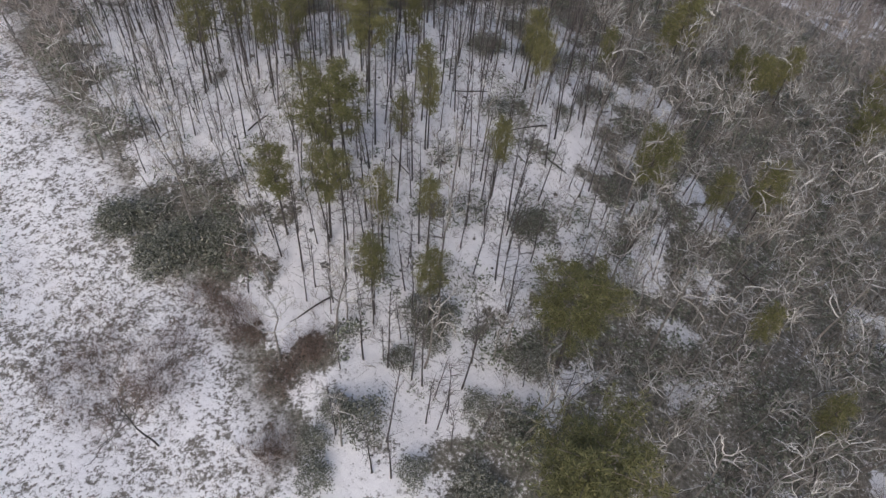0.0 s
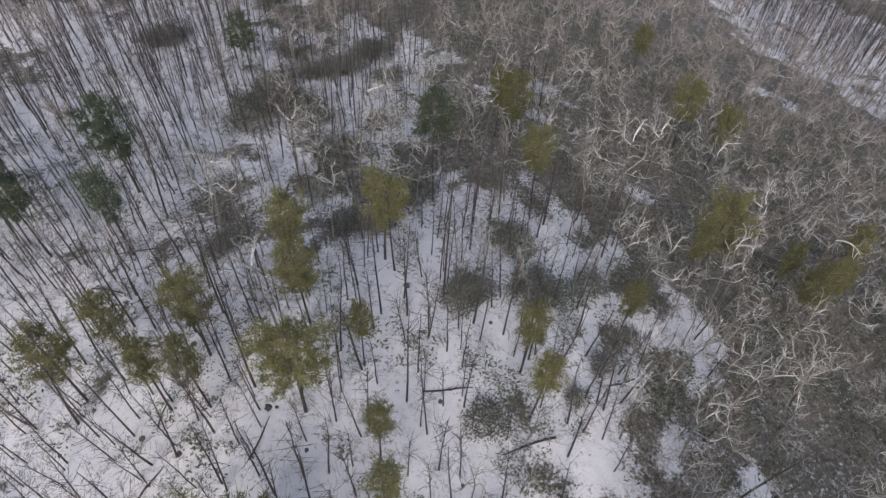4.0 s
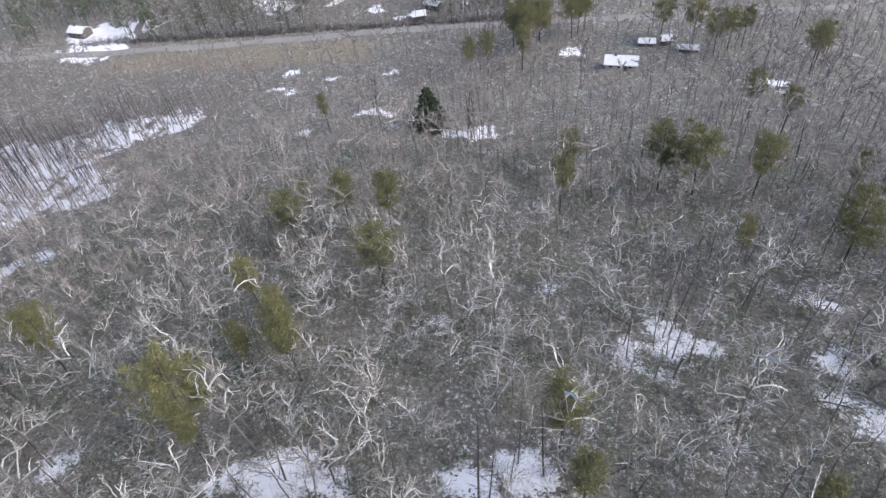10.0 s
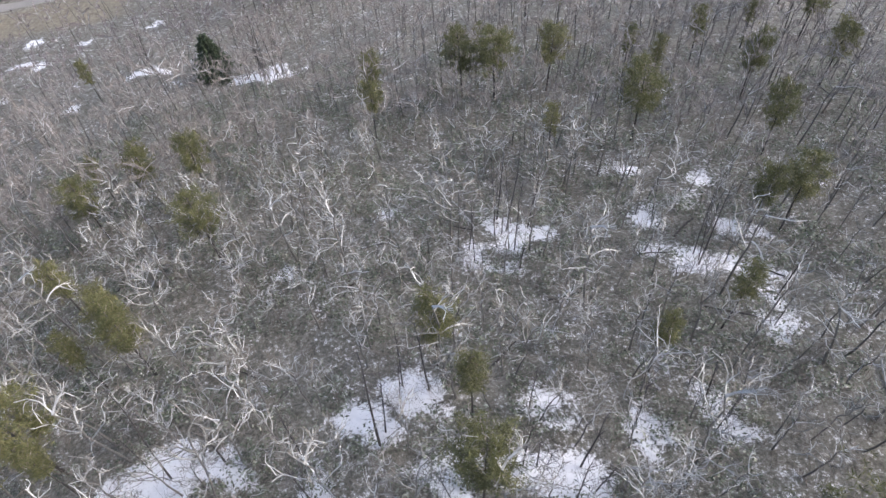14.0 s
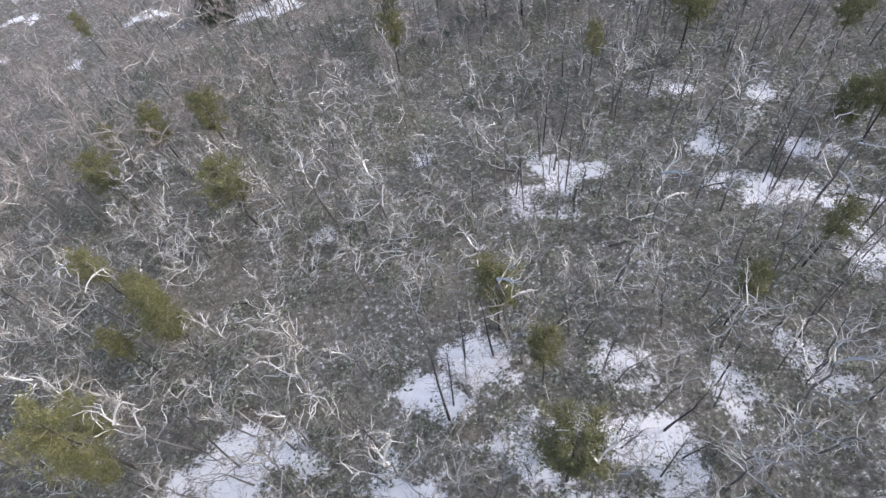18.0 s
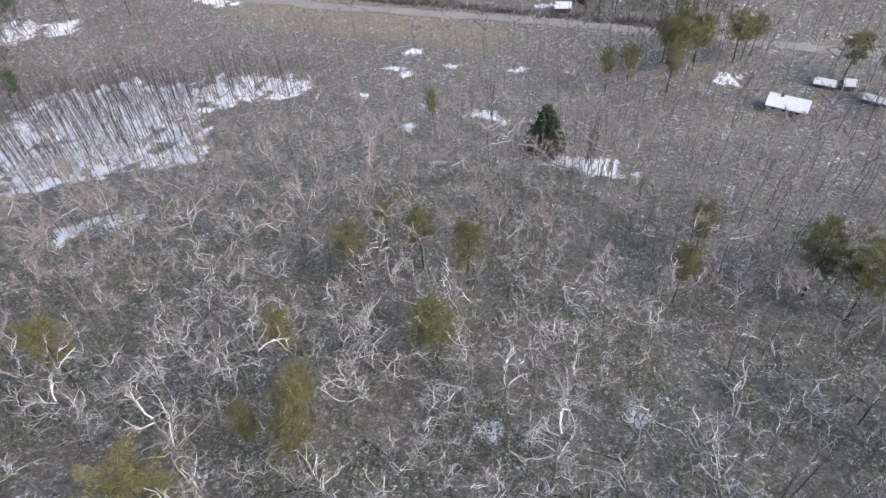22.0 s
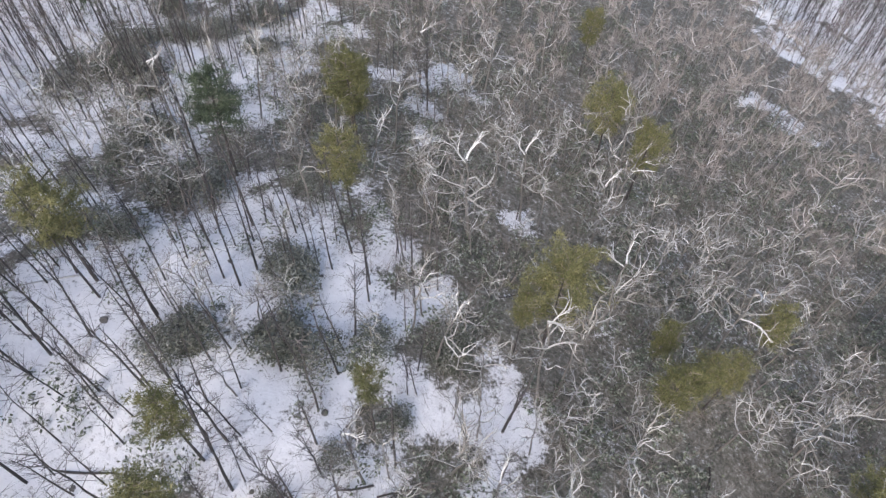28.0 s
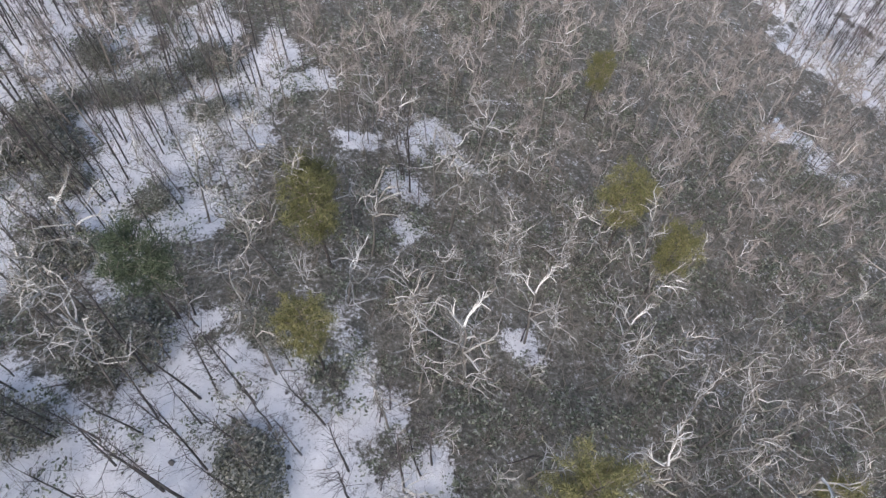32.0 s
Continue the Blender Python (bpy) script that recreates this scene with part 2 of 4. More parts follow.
CLEARINGS = [  # x, y, radius: where the snow lies open
    [(-33.25, 136.5, 12.3), (-13.47, 78.76, 10.9), (-6.411, 61.06, 10.3), (-28.69, 101.5, 10.1), (-29.08, 81.9, 9.65), (-24.2, 113.9, 9.63), (5.29, 78.44, 9.47), (-45.88, 123.5, 9.34), (-6.884, 69.61, 9.05), (7.63, 64.56, 8.61),
     (-20.67, 65.17, 8.48), (-14.94, 84.17, 7.88), (-37.09, 89.07, 7.63), (16.44, 76.09, 7.17), (1.647, 53.92, 7), (-18.77, 145, 6.63), (0.2869, 35.57, 6.21), (9.579, 43.59, 6.17), (-0.8014, 27.03, 5.68), (10.22, 45.43, 5.55),
     (18.2, 54.31, 5.49), (23.79, 68.51, 5.46), (13.5, 53.8, 5.36), (11.76, 88.33, 5.36), (23.2, 66.29, 5.31), (-27.8, 68.36, 5.17), (-7.685, 38.24, 5.15), (0.3472, 44.69, 4.9), (-8.157, 45.38, 4.88), (6.714, 29.95, 4.86)],
    [(25.98, 86.66, 4.72), (-9.323, 137, 4.51), (1.597, 120.8, 4.39), (-26.57, 59.73, 4.07), (16.43, 88.39, 3.99), (19.57, 96.59, 3.95), (-6.618, 118.6, 3.78), (23.77, 63, 3.77), (-5.189, 145.9, 3.72), (-33.49, 71.33, 3.71),
     (25.78, 83.2, 3.61), (26.56, 73.36, 3.61), (-8.637, 100.5, 3.59), (2.886, 109.6, 3.57), (13.15, 95.81, 3.57), (-11.58, 114.4, 3.46), (-4.762, 107, 3.45), (-3.57, 19.34, 3.28), (38.33, 76.67, 3.27), (-1.202, 129.2, 3.24),
     (9.808, 91.49, 3.2), (-8.729, 105.7, 3.18), (64.5, 36.23, 3.14), (8.141, 130, 3.05), (12.95, 140.8, 2.63), (23.22, 49.02, 2.6), (27.75, 93.77, 2.59), (1.865, 142.3, 2.52), (26.89, 43.64, 2.52), (1.117, 19.25, 2.5)],
    [(23.45, 93.08, 2.49), (7.326, 122.8, 2.44), (1.584, 112.2, 2.42), (41.79, 78.12, 2.41), (14.15, 27.7, 2.36), (34.38, 76.4, 2.35), (45.75, 15.71, 2.29), (40.95, 53.21, 2.25), (1.98, 115.2, 2.25), (6.79, 126.6, 2.22),
     (32.77, 88.97, 2.21), (41.56, 54.92, 2.21), (60.09, 37.26, 2.2), (33.13, 129.7, 2.17), (31.7, 131, 2.16), (58.13, 39.6, 2.15), (33.86, 89.5, 2.09), (30.79, 47.8, 2.09), (13.8, 98.61, 2.07), (1.017, 95.47, 2.03),
     (8.48, 114.5, 2), (18.2, 138.2, 1.89), (33.11, 49.41, 1.89), (11.7, 131.1, 1.88), (30.08, 35.86, 1.88), (47.78, 20.02, 1.87), (37.94, 56.53, 1.84), (31.07, 121.8, 1.78), (35.2, 126.7, 1.77), (-6.632, 124.6, 1.75)],
    [(50.77, 10.18, 1.73), (10.92, 134.8, 1.73), (39.08, 73.01, 1.68), (25.48, 99.35, 1.67), (30.02, 27.92, 1.67), (29.62, 118.3, 1.66), (0.1325, 106.9, 1.64), (30.11, 79.55, 1.63), (36.63, 63.78, 1.63), (11.63, 146.3, 1.59),
     (40.66, 82.41, 1.59), (15.8, 136.8, 1.57), (-3.54, 95.32, 1.57), (1.772, 139, 1.56), (29.03, 116, 1.54), (60.19, 33.61, 1.51), (63.66, 6.839, 1.48), (31.92, 79.38, 1.48), (34.75, 64.68, 1.44), (20.22, 83.79, 1.43),
     (42.45, 101.7, 1.42), (25, 77.7, 1.37), (27.93, 78.54, 1.35), (39.66, 13.65, 1.34), (66.48, 65.37, 1.32), (5.201, 133.6, 1.31), (69.68, 15, 1.3), (11.89, 116.2, 1.28), (57.59, 19.94, 1.27), (29.7, 52.3, 1.26)],
    [(34.7, 55.65, 1.26), (13.73, 127.3, 1.25), (36.2, 41.61, 1.23), (51.64, 22.26, 1.19), (25.1, 129, 1.18), (58.95, 12.34, 1.18), (36.03, 17.2, 1.14), (32.66, 63.28, 1.12), (37.12, 80.46, 1.11), (75.36, 48.38, 1.06),
     (32.96, 42.43, 1.05), (40.03, 58.52, 0.985), (-36, 140, 11), (-24, 140, 7), (-44, 120, 12), (-25, 124, 10), (-40, 143, 11), (-29, 150, 9), (-22, 159, 7), (-12, 174, 7),
     (3.5, 128, 3.4), (7, 136, 3.6), (-11, 138, 5), (4.4, 123, 3.3), (9, 118, 2.5), (6.6, 112.5, 1.8), (146, 106, 1.8), (160, 92, 1.8), (-11, 168, 6), (-56, 155, 9)],
    [(242, 200, 8), (250, 70, 3), (262, 56, 5), (278, 84, 5), (246, 104, 2.4), (292, 60, 6), (258, 122, 3), (238, 92, 2), (285, 110, 4), (256, 143, 4.5),
     (262, 150, 4), (240, 213, 7), (-14.7, 118, 5), (-1, 129, 5), (2, 149, 4), (8.5, 141, 2.6), (-19, 130, 6), (-35, 164, 7), (-64, 175, 9), (0, 117, 4),
     (-42, 101, 5), (121, 208, 8), (130, 180, 8), (119, 180, 8), (143, 171, 7), (127, 172, 6), (140, 208, 9), (131, 198, 10), (149, 196, 9), (141, 187, 10), (152, 178, 9), (161, 165, 8), (166, 151, 6), (112, 198, 8)],
    [(109, 188, 6), (108, 174, 7), (119, 166, 7), (122, 152, 5), (134, 160, 5), (88, 146, 3.2), (94, 141, 3), (78, 258, 10), (91, 290, 14), (101, 278, 11),
     (116, 272, 12), (124, 258, 11), (139, 262, 9), (46, 266, 11), (68, 269, 12), (88, 269, 12), (106, 262, 10), (119, 250, 8), (158, 275, 8), (181, 265, 7),
     (188, 249, 5), (110, 300, 14), (128, 284, 12), (55, 300, 14), (184, 126, 2.4), (190, 109, 1.7), (182, 120, 1.5), (197, 124, 1.5), (139, 61.5, 3.6), (140.5, 66.5, 3.4), (191, 89, 1.9), (157, 88, 1.7), (164, 125, 1.8)],
    [(200, 35, 3.6), (167, -13, 3.6), (229, 207, 10)],
]
EDGE = [(-400, 140), (-75, 122), (-60, 95), (-50, 78), (-37.6, 62.7), (-31.6, 54.6), (-24, 44.4), (-14.7, 31.5), (-11, 22.8), (-10, 14), (-9, -80)]


def wobble(x, y, s=1.0):
    return (np.sin(x / (3.1 * s) + 1.7 * np.sin(y / (4.3 * s))) + np.sin(y / (2.7 * s) + 1.3 * np.sin(x / (3.7 * s)))) * 0.5


def openness(x, y):
    """1 where the snow lies open, 0 under the closed wood."""
    x, y = np.asarray(x, float), np.asarray(y, float)
    best = np.full(np.broadcast(x, y).shape, -9.0)
    x, y = x + 1.0 * wobble(x + 40, y, 0.9) + 0.9 * wobble(x, y + 70, 0.35), y + 1.0 * wobble(y, x + 20, 0.9) + 0.9 * wobble(y + 11, x, 0.35)
    for group in CLEARINGS:
        for cx, cy, r in group:
            r = 0.72 * r if cx > 28 and r < 3.5 else r
            best = np.maximum(best, (r - np.hypot(x - cx, y - cy)) / (0.3 * r + 1.3))
    return np.clip(0.5 + 0.5 * best + 0.45 * wobble(x, y, 0.5) + 0.22 * wobble(x + 5, y - 9, 0.26), 0, 1)


def in_field(x, y):
    """1 in the open snowy field west of the wood."""
    ys, xs = [p[1] for p in reversed(EDGE)], [p[0] for p in reversed(EDGE)]
    edge = np.interp(y, ys, xs)
    return np.clip(0.5 + (edge - x + 1.5 * wobble(x, y)) / 4.0, 0, 1)


def in_meadow(x, y):
    """1 on the tan strip of meadow beside the valley road."""
    d = np.minimum(np.minimum(x - (203 + 0.03 * (y - 140)), 221.5 - x), np.minimum(y - 98, 196 - y) * 0.5)
    return np.clip(0.5 + (d + wobble(x, y, 2)) / 4.0, 0, 1)


def build_mesh(name, v, f, mats, slots=None, smooth=False):
    v, f = np.asarray(v, np.float32), np.asarray(f, np.int32)
    me = bpy.data.meshes.new(name)
    k = f.shape[1]
    me.vertices.add(len(v))
    me.vertices.foreach_set("co", v.ravel())
    me.loops.add(f.size)
    me.loops.foreach_set("vertex_index", f.ravel())
    me.polygons.add(len(f))
    me.polygons.foreach_set("loop_start", np.arange(0, f.size, k, dtype=np.int32))
    if slots is not None:
        me.polygons.foreach_set("material_index", np.asarray(slots, np.int32))
    me.polygons.foreach_set("use_smooth", np.full(len(f), smooth))
    for m in mats:
        me.materials.append(m)
    me.update(calc_edges=True)
    me.validate()
    return me


def ground():
    def line(a, b, step, far):
        inner = list(np.arange(a, b, step))
        out, s, lo, hi = [], step, a, b
        left, right = [], []
        while lo > -far:
            s *= 1.35
            lo -= s
            left.append(lo)
        s = step
        while hi < far:
            right.append(hi)
            s *= 1.35
            hi += s
        return np.array(left[::-1] + inner + right)

    xs, ys = line(-80, 270, 1.25, 3200), line(-40, 290, 1.25, 3200)
    gx, gy = np.meshgrid(xs, ys)
    x, y = gx.ravel(), gy.ravel()
    v = np.stack([x, y, height(x, y)], 1)
    i = np.arange(len(xs) * len(ys)).reshape(len(ys), len(xs))
    f = np.stack([i[:-1, :-1], i[:-1, 1:], i[1:, 1:], i[1:, :-1]], -1).reshape(-1, 4)
    me = build_mesh("ground", v, f, [ground_material()], smooth=True)
    for name, val in (("openness", openness(x, y)), ("field", in_field(x, y)), ("meadow", in_meadow(x, y))):
        me.attributes.new(name, "FLOAT", "POINT").data.foreach_set("value", val.astype(np.float32))
    tagged(new("ground", me), "forest floor of brown leaf litter under patchy snow", "ground", kind="structure")


ground()


# ---- plant geometry ----
class Geo:
    """Triangles gathered part by part."""

    def __init__(self):
        self.v, self.f, self.s, self.n = [], [], [], 0

    def put(self, v, f, slot=0):
        self.v.append(v)
        self.f.append(f + self.n)
        self.s.append(np.full(len(f), slot))
        self.n += len(v)

    def tube(self, pts, r0, r1, sides=4, slot=0):
        pts = np.asarray(pts, float)
        n = len(pts)
        tan = np.gradient(pts, axis=0)
        tan /= np.linalg.norm(tan, axis=1, keepdims=True) + 1e-9
        ref = np.where(np.abs(tan[:, 2:3]) > 0.9, [[1.0, 0, 0]], [[0, 0, 1.0]])
        a = np.cross(tan, ref)
        a /= np.linalg.norm(a, axis=1, keepdims=True) + 1e-9
        b = np.cross(tan, a)
        r = np.linspace(r0, r1, n)[:, None]
        ang = np.arange(sides) * 2 * np.pi / sides
        ring = pts[:, None] + r[:, None] * (a[:, None] * np.cos(ang)[None, :, None] + b[:, None] * np.sin(ang)[None, :, None])
        i = np.arange(n * sides).reshape(n, sides)
        p, q, u, w = i[:-1], np.roll(i, -1, 1)[:-1], np.roll(i, -1, 1)[1:], i[1:]
        self.put(ring.reshape(-1, 3), np.concatenate([np.stack([p, q, u], -1).reshape(-1, 3), np.stack([p, u, w], -1).reshape(-1, 3)]), slot)

    def spikes(self, a, b, r, slot=0):
        """Thin three-sided twigs from a to b."""
        d = b - a
        d /= np.linalg.norm(d, axis=1, keepdims=True) + 1e-9
        ref = np.where(np.abs(d[:, 2:3]) > 0.9, [[1.0, 0, 0]], [[0, 0, 1.0]])
        u = np.cross(d, ref)
        u /= np.linalg.norm(u, axis=1, keepdims=True) + 1e-9
        w = np.cross(d, u)
        r = np.broadcast_to(r, (len(a),))[:, None]
        v = np.stack([a + r * u, a + r * (-0.5 * u + 0.87 * w), a + r * (-0.5 * u - 0.87 * w), b], 1)
        base = (np.arange(len(a)) * 4)[:, None, None]
        f = np.array([[0, 1, 3], [1, 2, 3], [2, 0, 3]])[None] + base
        self.put(v.reshape(-1, 3), f.reshape(-1, 3), slot)

    def blades(self, a, b, width, rng, slot=0, flat=0.0):
        """Flat leaf or needle blades: kites from a to b."""
        d = b - a
        side = np.cross(d, rng.normal(0, 1 - flat, d.shape) + (0, 0, 2 * flat))
        side /= np.linalg.norm(side, axis=1, keepdims=True) + 1e-9
        wv = side * np.broadcast_to(width, (len(a),))[:, None]
        m = a + 0.5 * d
        v = np.stack([a, m + wv, b, m - wv], 1)
        base = (np.arange(len(a)) * 4)[:, None, None]
        f = np.array([[0, 1, 2], [0, 2, 3]])[None] + base
        self.put(v.reshape(-1, 3), f.reshape(-1, 3), slot)

    def slivers(self, a, b, r, rng, slot=0):
        """The finest twigs: one narrow tapering face each."""
        side = np.cross(b - a, rng.normal(0, 1, a.shape))
        side *= r / (np.linalg.norm(side, axis=1, keepdims=True) + 1e-9)
        v = np.stack([a - side, a + side, b], 1)
        self.put(v.reshape(-1, 3), np.arange(len(a) * 3).reshape(-1, 3), slot)

    def arrays(self):
        return np.concatenate(self.v), np.concatenate(self.f), np.concatenate(self.s)

    def mesh(self, name, mats):
        v, f, s = self.arrays()
        return build_mesh(name, v, f, mats, s if len(mats) > 1 else None)


def bend(rng, start, way, length, n, curl, lift):
    """A crooked limb: n + 1 points."""
    pts, d = [np.array(start, float)], np.array(way, float)
    d /= np.linalg.norm(d)
    for _ in range(n):
        d = d + rng.normal(0, curl, 3) + (0, 0, lift)
        d /= np.linalg.norm(d)
        pts.append(pts[-1] + d * length / n)
    return np.array(pts)


def along(rng, path, n, lo=0.2):
    """n random places on a path, with the way it goes there."""
    u = rng.uniform(lo, 1, n) * (len(path) - 1.001)
    i = u.astype(int)
    return path[i] + (u - i)[:, None] * (path[i + 1] - path[i]), path[i + 1] - path[i]


def bare_tree(rng, h, limbs, subs, twigs, spread=1.0, sides=5, segs=4, fibre=0.0125, massed_twigs=False):
    """A leafless hardwood: trunk, a list of limbs with their side branches, and the twigs of each."""
    trunk, parts, fine = Geo(), [], []
    lean = rng.normal(0, 0.06, 2)
    r = 0.009 * h + 0.015
    t = np.linspace(0, 1, 6)[:, None]
    path = np.concatenate([lean * h * t + rng.normal(0, 0.16, (6, 2)) * t, h * 0.8 * t], 1)
    trunk.tube(path, r, r * 0.4, sides)
    for i in range(limbs):
        f = rng.uniform(0.5, 1.0) if i else 1.0
        p = np.array([np.interp(f, t[:, 0], path[:, c]) for c in range(3)])
        a = i * 2.4 + rng.normal(0, 0.4)
        up = rng.uniform(0.45, 1.3) if f < 0.9 else rng.uniform(0.9, 1.8)
        length = h * rng.uniform(0.17, 0.3) * spread * (1.3 - 0.5 * f)
        branch, spray = Geo(), Geo()
        limb = bend(rng, p, (math.cos(a), math.sin(a), up), length, segs, 0.38, 0.05)
        branch.tube(limb, r * 0.56, r * 0.22, 3)
        ends = [limb]
        for q, way in zip(*along(rng, limb, subs, 0.3)) if subs else ():
            w = way / np.linalg.norm(way) + rng.normal(0, 0.7, 3) + (0, 0, 0.25)
            sub = bend(rng, q, w, length * rng.uniform(0.3, 0.65), 3, 0.36, 0.06)
            branch.tube(sub, r * 0.36, r * 0.13, 3)
            ends.append(sub)
        for path2 in ends:
            k = max(1, int(twigs / limbs / len(ends)))
            q, way = along(rng, path2, k, 0.25)
            way = way / np.linalg.norm(way, axis=1, keepdims=True)
            d = way + rng.normal(0, 0.6, (k, 3)) + (0, 0, 0.25)
            d /= np.linalg.norm(d, axis=1, keepdims=True)
            tip = q + d * rng.uniform(0.5, 1.5, (k, 1)) * h / 13
            if massed_twigs:
                spray.slivers(q, tip, fibre, rng)
            else:
                spray.spikes(q, tip, fibre)
        parts.append(branch)
        fine.append(spray)
    return trunk, parts, fine


def joined(geos):
    whole = Geo()
    for g in geos:
        v, f, _ = g.arrays()
        whole.put(v, f)
    return whole


def massed(tree):
    return tree[0], joined(tree[1]), joined(tree[2])


def pole_tree(rng, h):
    """A slender young tree: a thin stem with sparse short twigs near its top."""
    stem, fine = Geo(), Geo()
    t = np.linspace(0, 1, 5)[:, None]
    path = np.concatenate([rng.normal(0, 0.05, 2) * h * t + rng.normal(0, 0.08, (5, 2)) * t, h * t], 1)
    stem.tube(path, 0.007 * h + 0.025, 0.02, 4)
    k = 26
    q, _ = along(rng, path, k, 0.3)
    d = rng.normal(0, 0.6, (k, 3)) + (0, 0, 0.75)
    d /= np.linalg.norm(d, axis=1, keepdims=True)
    e = q + d * rng.uniform(0.6, 2.0, (k, 1))
    fine.spikes(q, e, 0.025)
    q2 = np.repeat(q + (e - q) * 0.5, 2, 0)
    d2 = np.repeat(d, 2, 0) + rng.normal(0, 0.5, (2 * k, 3))
    fine.spikes(q2, q2 + d2 * rng.uniform(0.3, 0.8, (2 * k, 1)), 0.013)
    return stem, fine


def pine_tree(rng, h, width, tufts, bare=0.45, blades=18, whorls=12, leaf=1.0):
    """A pine with a clear lower trunk: trunk, branches and an uneven crown of needle tufts."""
    trunk, branch, crown = Geo(), Geo(), Geo()
    t = np.linspace(0, 1, 6)[:, None]
    path = np.concatenate([rng.normal(0, 0.03, 2) * h * t + rng.normal(0, 0.06, (6, 2)) * t, h * t], 1)
    trunk.tube(path, 0.0115 * h, 0.03, 6)
    cents = []
    for i in range(whorls * 3):
        f = bare + (0.98 - bare) * (i + rng.uniform(0, 1)) / (whorls * 3)
        g = (f - bare) / (1 - bare)
        reach = 0.5 * width * math.sqrt(max(0.05, 1 - (1.75 * (g - 0.47)) ** 2)) * rng.uniform(0.5, 1.25)
        a = i * 2.4 + rng.normal(0, 0.5)
        p = np.array([np.interp(f, t[:, 0], path[:, c]) for c in range(3)])
        limb = bend(rng, p, (math.cos(a), math.sin(a), 0.25), reach, 3, 0.12, 0.1)
        branch.tube(limb, 0.05, 0.018, 3)
        k = max(2, int(tufts / (whorls * 3)))
        q, _ = along(rng, limb, k, 0.35)
        cents.append(q + rng.normal(0, 0.22, (k, 3)))
    for g in range(8):
        f = rng.uniform(0.1, bare)
        a = rng.uniform(0, 6.28)
        p = np.array([np.interp(f, t[:, 0], path[:, c]) for c in range(3)])
        branch.tube(bend(rng, p, (math.cos(a), math.sin(a), 0.0), rng.uniform(0.4, 1.1), 2, 0.15, 0.0), 0.025, 0.01, 3)
    u = rng.normal(0, 1, (int(tufts * 0.32), 3))
    u /= np.linalg.norm(u, axis=1, keepdims=True)
    mid_f = 0.5 * (bare + 1.0)
    hub = np.array([np.interp(mid_f, t[:, 0], path[:, c]) for c in range(3)])
    lumps = 1 + 0.4 * np.sin(5 * u[:, :1] + rng.uniform(0, 6)) * np.sin(6 * u[:, 2:] + rng.uniform(0, 6))
    shell = hub + u * rng.uniform(0.3, 1.0, (len(u), 1)) ** 0.6 * lumps * (0.46 * width, 0.46 * width, 0.5 * (1 - bare) * h)
    cents = np.concatenate(cents + [shell, path[-1:] + rng.normal(0, 0.2, (3, 3))])
    d = rng.normal(0, 1, (len(cents), blades, 3)) + (0, 0, 0.45)
    d /= np.linalg.norm(d, axis=2, keepdims=True)
    a = np.repeat(cents[:, None], blades, 1)
    ln = rng.uniform(0.22, 0.6, (len(cents), blades, 1))
    crown.blades((a + d * 0.04).reshape(-1, 3), (a + d * ln * leaf).reshape(-1, 3), 0.026 * leaf, rng)
    return trunk, branch, crown


def spruce_tree(rng, h, width):
    trunk, branch, crown = Geo(), Geo(), Geo()
    trunk.tube([(0, 0, 0), (0, 0, h * 0.5), (0.05, 0, h)], 0.2, 0.02, 6)
    a0, a1 = [], []
    for i in range(190):
        f = 0.06 + 0.92 * i / 190
        reach = 0.5 * width * (1 - f) ** 0.8 * rng.uniform(0.75, 1.15) + 0.1
        a = i * 2.4 + rng.normal(0, 0.2)
        limb = bend(rng, (0, 0, f * h), (math.cos(a), math.sin(a), -0.15), reach, 3, 0.06, 0.02)
        branch.tube(limb, 0.03, 0.01, 3)
        k = int(18 + 44 * (1 - f))
        q, _ = along(rng, limb, k, 0.15)
        d = rng.normal(0, 0.6, (k, 3)) + np.array([math.cos(a), math.sin(a), -0.35])
        a0.append(q)
        a1.append(q + d / np.linalg.norm(d, axis=1, keepdims=True) * rng.uniform(0.3, 0.7, (k, 1)))
    crown.blades(np.concatenate(a0), np.concatenate(a1), 0.16, rng)
    return trunk, branch, crown


def shrub(rng, r, h, leaves, stems=9, size=1.0):
    """A laurel mound: crooked stems and clusters of leathery leaves."""
    wood, leaf = Geo(), Geo()
    tips = []
    for i in range(stems):
        a = i * 2.4 + rng.normal(0, 0.4)
        s = bend(rng, rng.normal(0, 0.12 * r, 3) * (1, 1, 0), (math.cos(a), math.sin(a), rng.uniform(0.5, 1.6)), rng.uniform(0.7, 1.1) * r, 4, 0.25, 0.05)
        s[:, 2] = np.clip(s[:, 2], 0, h)
        wood.tube(s, 0.03, 0.01, 3)
        tips.append(s)
    u = rng.normal(0, 1, (leaves // 8, 3))
    u /= np.linalg.norm(u, axis=1, keepdims=True)
    c = u * rng.uniform(0.35, 1.05, (len(u), 1)) ** 0.6 * (r, r, h)
    c[:, 2] = np.abs(c[:, 2]) * 0.85 + 0.15
    c[:, :2] *= (1 + 0.25 * np.sin(3 * np.arctan2(u[:, 1], u[:, 0]) + rng.uniform(0, 6)))[:, None]
    a = np.repeat(c, 8, 0) + rng.normal(0, 0.24, (len(c) * 8, 3))
    a[:, 2] = np.abs(a[:, 2])
    d = rng.normal(0, 1, a.shape) * (1, 1, 0.45)
    d /= np.linalg.norm(d, axis=1, keepdims=True)
    leaf.blades(a, a + d * rng.uniform(0.16, 0.36, (len(a), 1)) * size, 0.065 * size, rng, 0, 0.55)
    return wood, leaf


